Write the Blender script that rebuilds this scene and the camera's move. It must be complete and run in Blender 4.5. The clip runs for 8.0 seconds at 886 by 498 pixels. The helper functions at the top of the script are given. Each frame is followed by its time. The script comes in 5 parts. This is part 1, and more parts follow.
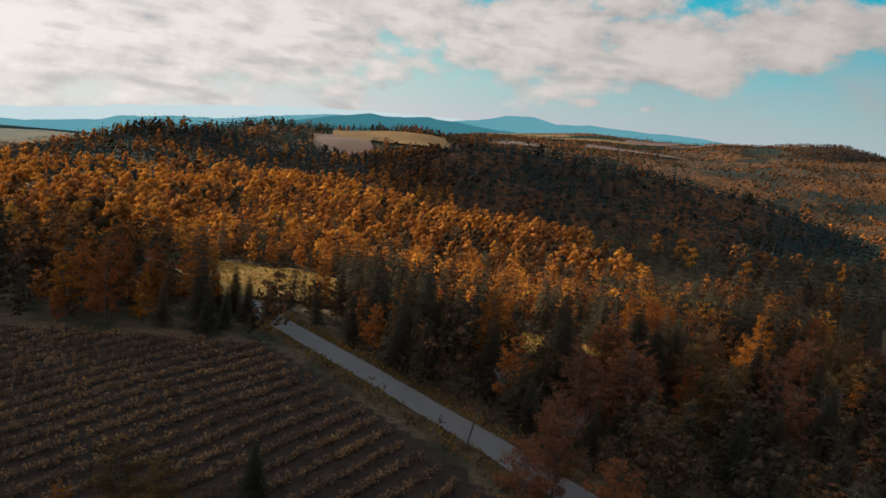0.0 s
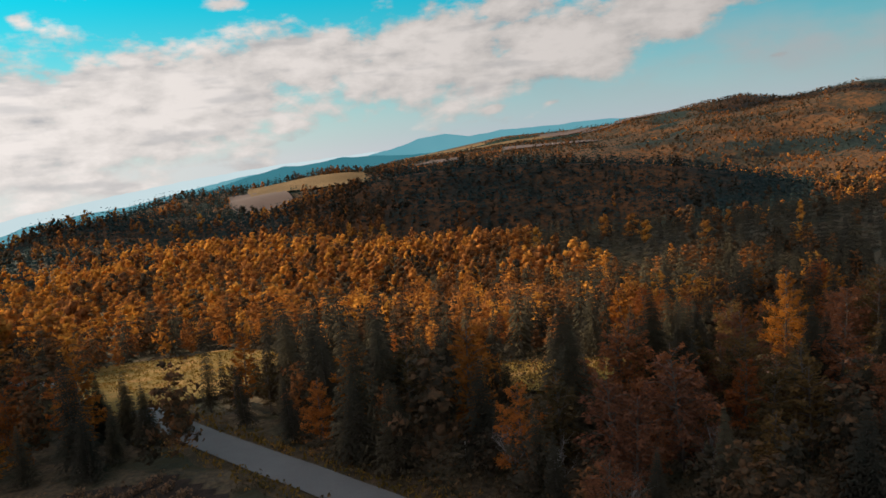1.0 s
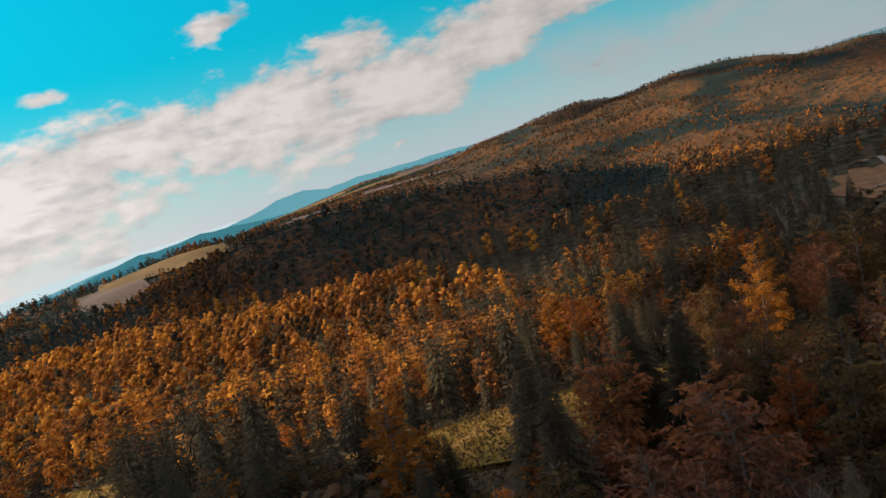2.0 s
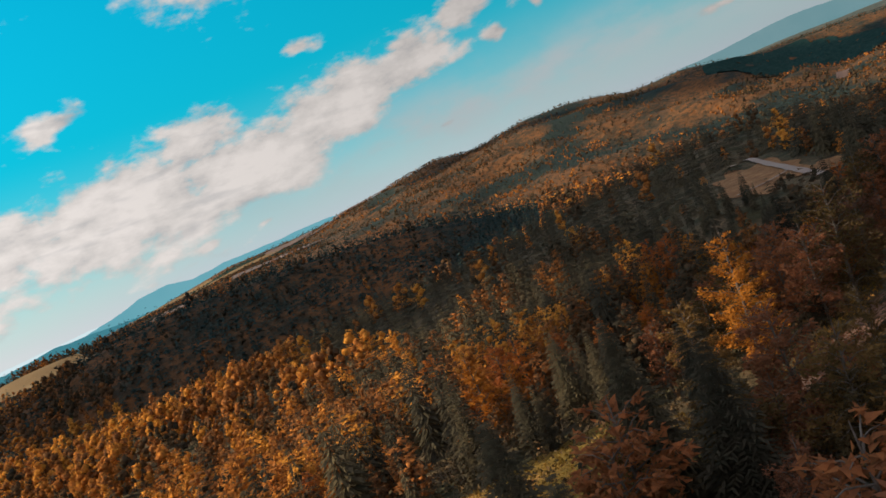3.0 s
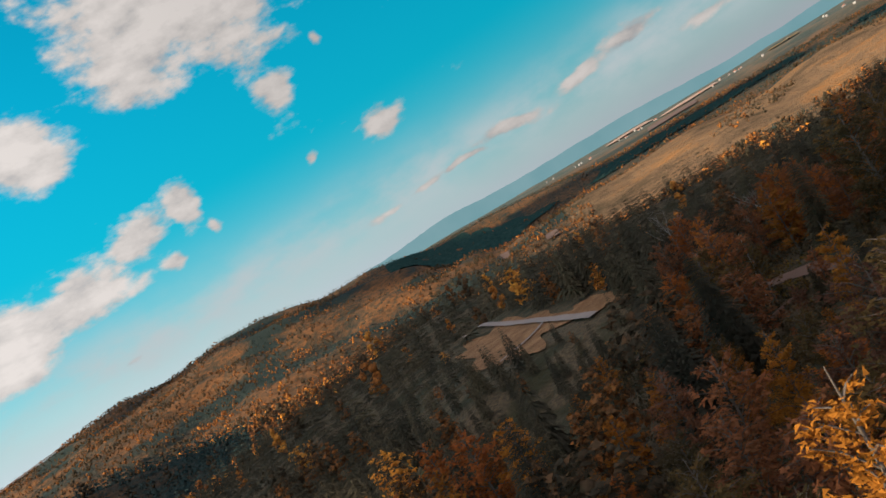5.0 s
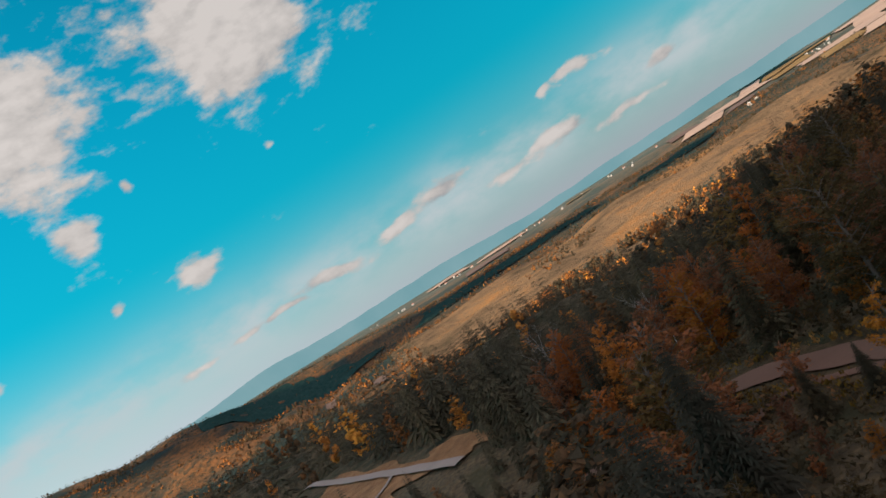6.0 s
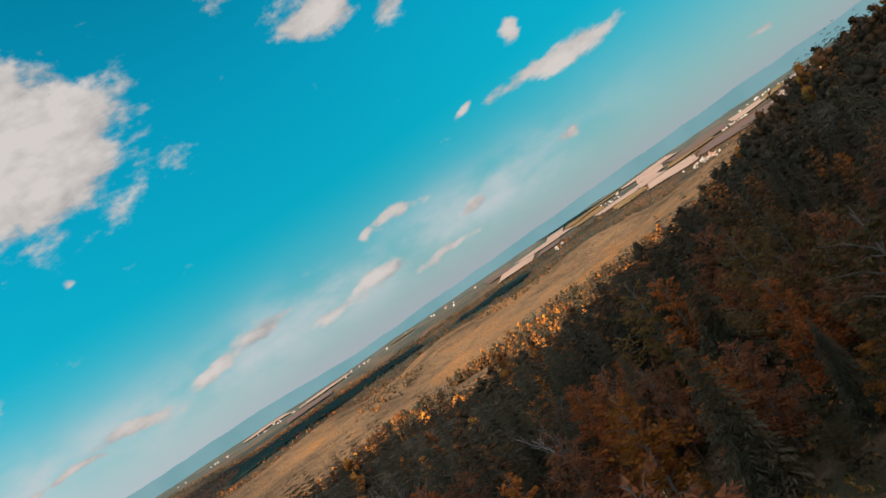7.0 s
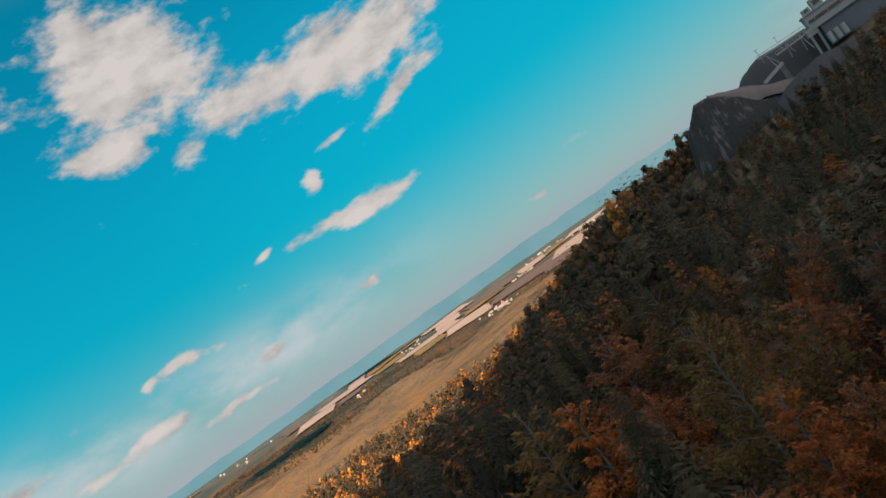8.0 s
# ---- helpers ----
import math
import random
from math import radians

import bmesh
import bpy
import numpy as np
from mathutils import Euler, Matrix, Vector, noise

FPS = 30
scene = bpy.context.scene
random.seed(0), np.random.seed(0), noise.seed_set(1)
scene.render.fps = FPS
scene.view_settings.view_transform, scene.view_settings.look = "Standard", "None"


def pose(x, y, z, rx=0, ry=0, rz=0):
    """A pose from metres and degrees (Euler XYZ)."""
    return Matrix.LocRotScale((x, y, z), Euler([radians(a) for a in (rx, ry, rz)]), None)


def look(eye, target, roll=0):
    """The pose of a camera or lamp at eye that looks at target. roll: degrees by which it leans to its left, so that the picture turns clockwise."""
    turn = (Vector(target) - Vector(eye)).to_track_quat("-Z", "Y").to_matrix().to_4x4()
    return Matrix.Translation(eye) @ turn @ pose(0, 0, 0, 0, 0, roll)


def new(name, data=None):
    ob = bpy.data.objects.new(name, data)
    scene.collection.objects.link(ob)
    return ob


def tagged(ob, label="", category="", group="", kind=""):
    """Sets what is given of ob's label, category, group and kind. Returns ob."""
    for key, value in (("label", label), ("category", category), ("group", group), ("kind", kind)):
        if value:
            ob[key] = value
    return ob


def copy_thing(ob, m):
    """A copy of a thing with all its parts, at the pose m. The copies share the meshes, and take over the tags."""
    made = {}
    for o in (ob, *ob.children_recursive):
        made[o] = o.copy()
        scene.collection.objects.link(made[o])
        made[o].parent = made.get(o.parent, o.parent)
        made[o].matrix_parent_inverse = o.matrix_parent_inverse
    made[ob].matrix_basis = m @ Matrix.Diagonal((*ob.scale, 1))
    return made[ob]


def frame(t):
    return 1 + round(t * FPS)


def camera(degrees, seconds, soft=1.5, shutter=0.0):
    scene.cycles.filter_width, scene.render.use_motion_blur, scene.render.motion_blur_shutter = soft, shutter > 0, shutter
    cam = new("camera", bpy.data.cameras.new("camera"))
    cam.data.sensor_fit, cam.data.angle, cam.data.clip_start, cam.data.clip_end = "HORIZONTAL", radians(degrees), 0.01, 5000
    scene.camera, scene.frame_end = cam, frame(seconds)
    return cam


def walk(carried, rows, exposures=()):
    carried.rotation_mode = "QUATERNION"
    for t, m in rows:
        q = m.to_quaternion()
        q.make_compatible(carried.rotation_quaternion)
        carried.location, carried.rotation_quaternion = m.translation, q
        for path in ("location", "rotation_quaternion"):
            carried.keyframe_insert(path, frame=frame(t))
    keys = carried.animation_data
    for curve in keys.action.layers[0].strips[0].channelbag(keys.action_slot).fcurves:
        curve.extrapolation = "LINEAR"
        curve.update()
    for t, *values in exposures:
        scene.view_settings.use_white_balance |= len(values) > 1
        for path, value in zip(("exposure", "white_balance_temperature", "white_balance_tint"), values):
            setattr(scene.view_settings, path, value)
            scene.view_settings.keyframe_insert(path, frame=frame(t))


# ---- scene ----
# ---------------------------------------------------------------- camera and its flight
cam = camera(64.0, 8.0, soft=1.6)
walk(cam, [
    (0.0, pose(0.00, 0.00, 36.00, 79.19, -7.21, 1.41)),
    (0.5, pose(0.12, 12.63, 33.84, 80.50, -0.86, -1.72)),
    (1.0, pose(0.57, 25.38, 31.76, 81.48, 5.45, -5.49)),
    (2.5, pose(4.43, 62.84, 25.34, 83.48, 20.38, -22.61)),
    (3.0, pose(7.62, 73.18, 23.39, 84.35, 22.96, -28.57)),
    (3.5, pose(11.85, 82.71, 21.72, 85.60, 25.25, -34.47)),
    (4.0, pose(16.98, 92.30, 20.54, 86.84, 27.67, -41.07)),
    (5.5, pose(46.81, 122.79, 17.27, 90.38, 32.57, -63.48)),
    (6.0, pose(56.59, 129.40, 15.94, 91.80, 33.00, -72.27)),
    (6.5, pose(67.52, 134.54, 15.44, 92.88, 33.38, -80.62)),
    (7.0, pose(80.22, 137.74, 15.48, 93.78, 34.05, -89.17)),
    (7.5, pose(91.39, 139.20, 15.65, 94.43, 34.74, -98.42)),
    (8.0, pose(101.21, 139.37, 15.59, 94.70, 34.73, -108.47)),
], [(0.0, 0.64), (1.0, 0.66), (2.5, 0.76), (4.0, 0.93), (5.5, 1.12), (8.0, 1.17)])

# ---------------------------------------------------------------- sky, clouds and sun
SUN_AZ, SUN_EL = 58.0, 27.0          # degrees; azimuth counted to the left of +y
SUN_WAY = Vector((-math.sin(radians(SUN_AZ)) * math.cos(radians(SUN_EL)), math.cos(radians(SUN_AZ)) * math.cos(radians(SUN_EL)), math.sin(radians(SUN_EL))))

sun_data = bpy.data.lights.new("sun", "SUN")
sun_data.energy, sun_data.angle, sun_data.color = 5.8, radians(0.6), (1.0, 0.80, 0.55)
sun = new("sun", sun_data)
sun.matrix_world = look(SUN_WAY * 100, (0, 0, 0))


class Nodes:
    """Short hand for node trees."""

    def __init__(self, tree):
        self.t = tree
        self.t.nodes.clear()

    def add(self, kind, **values):
        n = self.t.nodes.new(kind)
        for key, v in values.items():
            setattr(n, key, v)
        return n

    def put(self, socket, v):
        if v is None:
            return
        if isinstance(v, bpy.types.NodeSocket):
            self.t.links.new(v, socket)
        else:
            socket.default_value = v

    def math(self, op, a, b=None, c=None, clamp=False):
        n = self.add("ShaderNodeMath", operation=op, use_clamp=clamp)
        for s, v in zip(n.inputs, (a, b, c)):
            self.put(s, v)
        return n.outputs[0]

    def noise(self, vec, scale, detail=4.0, rough=0.55, w=None, distort=0.0):
        n = self.add("ShaderNodeTexNoise")
        self.put(n.inputs["Vector"], vec)
        n.inputs["Scale"].default_value, n.inputs["Detail"].default_value = scale, detail
        n.inputs["Roughness"].default_value, n.inputs["Distortion"].default_value = rough, distort
        return n.outputs["Fac"]

    def ramp(self, fac, stops, mode="LINEAR"):
        n = self.add("ShaderNodeValToRGB")
        n.color_ramp.interpolation = mode
        e = n.color_ramp.elements
        while len(e) < len(stops):
            e.new(0.5)
        for item, (at, col) in zip(e, stops):
            item.position, item.color = at, (*col, 1.0) if len(col) == 3 else col
        self.put(n.inputs[0], fac)
        return n.outputs[0]

    def mix(self, fac, a, b, mode="MIX"):
        n = self.add("ShaderNodeMix", data_type="RGBA", blend_type=mode)
        self.put(n.inputs[0], fac)
        for s, v in ((n.inputs[6], a), (n.inputs[7], b)):
            if isinstance(v, tuple) and len(v) == 3:
                v = (*v, 1.0)
            self.put(s, v)
        return n.outputs[2]

    def smooth(self, v, lo, hi):
        n = self.add("ShaderNodeMapRange", interpolation_type="SMOOTHSTEP")
        self.put(n.inputs[0], v)
        n.inputs[1].default_value, n.inputs[2].default_value = lo, hi
        return n.outputs[0]


def build_sky():
    world = bpy.data.worlds.new("sky")
    scene.world = world
    world.use_nodes = True
    k = Nodes(world.node_tree)
    sky = k.add("ShaderNodeTexSky", sky_type="NISHITA", sun_disc=False)
    sky.sun_elevation, sky.sun_rotation = radians(SUN_EL), radians(-SUN_AZ)
    sky.air_density, sky.dust_density, sky.ozone_density = 1.0, 0.6, 3.0
    geo = k.add("ShaderNodeTexCoord").outputs["Generated"]
    sep = k.add("ShaderNodeSeparateXYZ")
    k.put(sep.inputs[0], geo)
    x, y, z = sep.outputs
    az = k.math("MULTIPLY", k.math("ARCTAN2", k.math("MULTIPLY", x, -1.0), y), 57.2958)
    el = k.math("MULTIPLY", k.math("ARCSINE", z), 57.2958)
    # cloud plane coordinates: clouds get flatter towards the horizon
    comb = k.add("ShaderNodeCombineXYZ")
    k.put(comb.inputs[0], k.math("MULTIPLY", az, 0.1))
    k.put(comb.inputs[1], k.math("MULTIPLY", el, 0.19))
    flat = comb.outputs[0]
    puffs = k.noise(flat, 1.7, 6.0, 0.55)
    higher = k.add("ShaderNodeVectorMath", operation="ADD")
    k.put(higher.inputs[0], flat)
    higher.inputs[1].default_value = (0.05, 0.13, 0.0)
    relief = k.math("SUBTRACT", puffs, k.noise(higher.outputs[0], 1.7, 6.0, 0.55))
    wob = k.math("MULTIPLY", k.math("SUBTRACT", k.noise(flat, 0.9, 3.0), 0.5), 9.0)
    waz = k.math("ADD", az, wob)
    wel = k.math("ADD", el, k.math("MULTIPLY", wob, 0.35))
    field = None
    # bearing, height, half width, half height, strength, lean
    for a, e, ra, re, s, lean in CLOUDS:
        da = k.math("SUBTRACT", waz, a)
        de = k.math("SUBTRACT", k.math("SUBTRACT", wel, e), k.math("MULTIPLY", da, lean))
        q = k.math("ADD", k.math("POWER", k.math("ABSOLUTE", k.math("DIVIDE", da, ra)), 2.0), k.math("POWER", k.math("ABSOLUTE", k.math("DIVIDE", de, re)), 2.0))
        blob = k.math("MULTIPLY", k.math("EXPONENT", k.math("MULTIPLY", q, -1.0)), s)
        field = blob if field is None else k.math("MAXIMUM", field, blob)
    body = k.math("ADD", field, k.math("ADD", k.math("MULTIPLY", k.math("SUBTRACT", puffs, 0.5), 1.8), k.math("MULTIPLY", k.math("SUBTRACT", k.noise(flat, 6.5, 4.0, 0.6), 0.5), 0.7)))
    cover = k.smooth(body, 0.34, 0.80)
    veil_at = k.math("SUBTRACT", k.math("SUBTRACT", el, 4.6), k.math("MULTIPLY", wob, 0.25))
    veil = k.math("EXPONENT", k.math("MULTIPLY", k.math("POWER", k.math("ABSOLUTE", k.math("DIVIDE", veil_at, 2.3)), 2.0), -1.0))
    veil = k.math("MULTIPLY", k.math("MULTIPLY", k.math("MULTIPLY", veil, k.smooth(az, -116.0, -98.0)), k.smooth(az, -4.0, -26.0)), k.math("MULTIPLY", k.smooth(k.noise(flat, 1.1, 5.0), 0.34, 0.66), 0.80))
    # a broken deck of cloud overhead and behind, unseen, added as fill light
    behind = k.math("MAXIMUM", k.smooth(el, 34.0, 46.0), k.math("MAXIMUM", k.smooth(az, 42.0, 60.0), k.smooth(az, -138.0, -155.0)))
    deck = k.math("MULTIPLY", behind, k.smooth(k.noise(geo, 2.2, 5.0), 0.30, 0.50))
    cover = k.math("MAXIMUM", cover, deck)
    # bases are greyer than tops
    lump = k.noise(flat, 2.6, 6.0, 0.6)
    lit = k.math("ADD", k.math("MULTIPLY", relief, 0.9), k.math("ADD", k.math("MULTIPLY", lump, 0.55), k.math("MULTIPLY", body, 0.24)))
    shade = k.ramp(lit, [(0.20, (0.52, 0.52, 0.54)), (0.42, (0.82, 0.77, 0.74)), (0.62, (1.0, 0.93, 0.89))])
    thin = k.add("ShaderNodeCombineXYZ")
    k.put(thin.inputs[0], k.math("MULTIPLY", az, 0.11))
    k.put(thin.inputs[1], k.math("MULTIPLY", el, 0.50))
    streak = k.math("MULTIPLY", k.smooth(k.noise(thin.outputs[0], 1.3, 3.0, 0.5), 0.52, 0.68), k.smooth(az, -40.0, -5.0))
    shade = k.mix(k.math("MULTIPLY", streak, 0.40), shade, (0.40, 0.42, 0.45))
    glare = k.math("ADD", 0.68, k.math("ADD", k.math("MULTIPLY", k.smooth(az, -60.0, -16.0), 0.24), k.math("MULTIPLY", k.smooth(az, -30.0, 45.0), 0.46)))
    haze = k.math("EXPONENT", k.math("MULTIPLY", k.math("MAXIMUM", el, 0.0), -0.088))
    bg = k.add("ShaderNodeBackground")
    tint = k.mix(1.0, sky.outputs[0], (0.01, 1.84, 1.66), "MULTIPLY")
    low = k.add("ShaderNodeVectorMath", operation="SCALE")
    k.put(low.inputs[0], tint)
    k.put(low.inputs[3], k.math("ADD", 0.62, k.math("MULTIPLY", k.smooth(el, 0.0, 26.0), 0.38)))
    tint = low.outputs[0]
    sky_part = k.mix(k.math("MULTIPLY", haze, 0.94), tint, k.mix(k.smooth(el, 1.5, 13.0), k.mix(k.smooth(az, -18.0, 30.0), (5.3, 5.6, 6.3), (8.2, 8.0, 7.9)), (0.1, 4.3, 5.9)))
    # the unseen deck is brightened to lift the shaded land
    glare = k.math("MULTIPLY", glare, k.math("ADD", 1.0, k.math("MULTIPLY", behind, 0.75)))
    dim = k.add("ShaderNodeVectorMath", operation="SCALE")
    k.put(dim.inputs[0], sky_part)
    k.put(dim.inputs[3], k.math("ADD", 0.64, k.math("MULTIPLY", k.smooth(az, -95.0, -15.0), 0.54)))
    sky_part = dim.outputs[0]
    bright = k.add("ShaderNodeVectorMath", operation="SCALE")
    k.put(bright.inputs[0], k.mix(behind, shade, k.mix(1.0, shade, (0.96, 0.95, 1.06), "MULTIPLY")))
    k.put(bright.inputs[3], k.math("MULTIPLY", glare, 8.6))
    k.put(bg.inputs[0], k.mix(cover, k.mix(veil, sky_part, (5.1, 5.3, 5.5)), bright.outputs[0]))
    bg.inputs[1].default_value = 0.05
    out = k.add("ShaderNodeOutputWorld")
    k.put(out.inputs[0], bg.outputs[0])


CLOUDS = [
    (30, 3.5, 13, 6.5, 1.4, 0.0), (14, 4.6, 12, 4.8, 1.3, 0.0), (4, 7.0, 6, 3.0, 1.2, 0.0), (-5, 6.4, 9, 3.9, 1.3, 0.0), (-13, 9.6, 3.8, 2.7, 1.1, 0.0), (-16, 6.6, 8, 2.7, 1.25, 0.0),
    (-23, 8.3, 7, 3.0, 1.25, -0.05), (-29.5, 9.8, 5, 2.5, 1.15, -0.1), (-35, 11.4, 3.4, 1.8, 1.0, -0.1), (-40, 11.9, 1.7, 2.0, 0.95, 0.0), (-41.3, 9.6, 0.8, 0.8, 0.8, 0.0), (-36, 9.1, 1.4, 0.8, 0.9, 0.0),
    (-3, 13.9, 3.4, 1.3, 1.0, -0.2), (-22.6, 13.4, 1.9, 0.9, 0.9, 0.0), (-14, 2.4, 1.3, 0.5, 0.75, 0.0), (-8.5, 2.7, 2.0, 0.5, 0.75, 0.0), (-32, 3.5, 1.1, 0.4, 0.75, 0.0), (10, 11.6, 2.0, 0.7, 0.8, 0.0), (24, 11.0, 1.6, 0.9, 0.8, 0.0),
    (-20, 24.0, 9, 5.6, 1.3, 0.0), (-31.5, 20.4, 3.6, 2.9, 1.15, 0.0), (-47, 26.5, 9, 6.0, 1.35, 0.05), (-42, 22.0, 3.4, 2.4, 1.0, 0.0), (-68, 25.4, 8.3, 6.8, 1.3, 0.0),
    (-50, 16.5, 2.0, 1.5, 1.0, 0.0), (-55, 10.6, 2.1, 1.3, 1.0, 0.0), (-55, 18.2, 0.9, 0.7, 0.85, 0.0), (-50, 10.5, 0.8, 0.6, 0.85, 0.0), (-66, 15.8, 0.7, 0.5, 0.8, 0.0),
    (-52, 3.9, 2.2, 0.35, 0.85, 0.0), (-56, 4.3, 2.2, 0.42, 0.9, 0.0), (-60, 4.2, 2.6, 0.35, 0.8, 0.0), (-65, 4.6, 3.0, 0.5, 1.0, 0.0), (-71, 5.0, 3.2, 0.75, 1.15, 0.0), (-76.5, 5.6, 2.8, 1.0, 0.95, 0.0),
    (-81, 3.7, 3.4, 0.6, 0.95, 0.0), (-86, 4.1, 3.0, 0.6, 0.9, 0.0), (-91, 3.0, 4.0, 0.4, 0.85, 0.0), (-90, 7.7, 2.6, 0.7, 0.9, 0.0), (-87.8, 7.3, 1.0, 0.7, 0.95, 0.0), (-95, 4.8, 1.6, 0.6, 0.95, 0.0),
    (-105, 5.0, 1.7, 0.6, 1.0, 0.0), (-107, 10.4, 4.6, 1.05, 1.1, 0.0), (-120, 3.0, 0.9, 0.35, 0.85, 0.0), (-99, 11.4, 1.1, 0.6, 0.8, 0.0), (-106, 14.3, 1.0, 0.9, 0.9, 0.0), (-109.5, 16.0, 2.4, 0.7, 0.85, 0.0),
    (-116, 16.3, 3.6, 1.3, 1.0, -0.28), (-97, 28.5, 8.5, 5.0, 1.2, 0.05), (-92.5, 24.0, 3.0, 2.2, 0.95, 0.0), (-98.5, 21.0, 3.0, 1.3, 0.9, 0.0), (-112, 21.3, 9.5, 2.7, 1.25, 0.08),
]
build_sky()

# ---------------------------------------------------------------- the lie of the land
MID = (70.0, 110.0)
NEAR_MOUNDS = (
    (-80, (4.8, 10.3, 6.4, 8.5, 7.1, 6.5, 3.2)),
    (0, (-0.5, 0.9, -3.6, -1.7, 4.0, 9.5, 0.8)),
    (80, (0.1, 3.9, 2.3, 4.6, 2.7, 2.9, -9.7)),
    (160, (-2.3, 5.0, 0.8, 1.0, -3.5, -6.8, -9.9)),
    (240, (-4.4, -0.6, -8.6, -7.2, 2.5, 1.4, -4.3)),
    (320, (-2.0, -1.2, -2.0, -2.7, 1.8, 4.9, -1.4)),
    (400, (-0.8, -0.9, 1.0, -2.6, -8.1, -5.0, -1.9)),
)
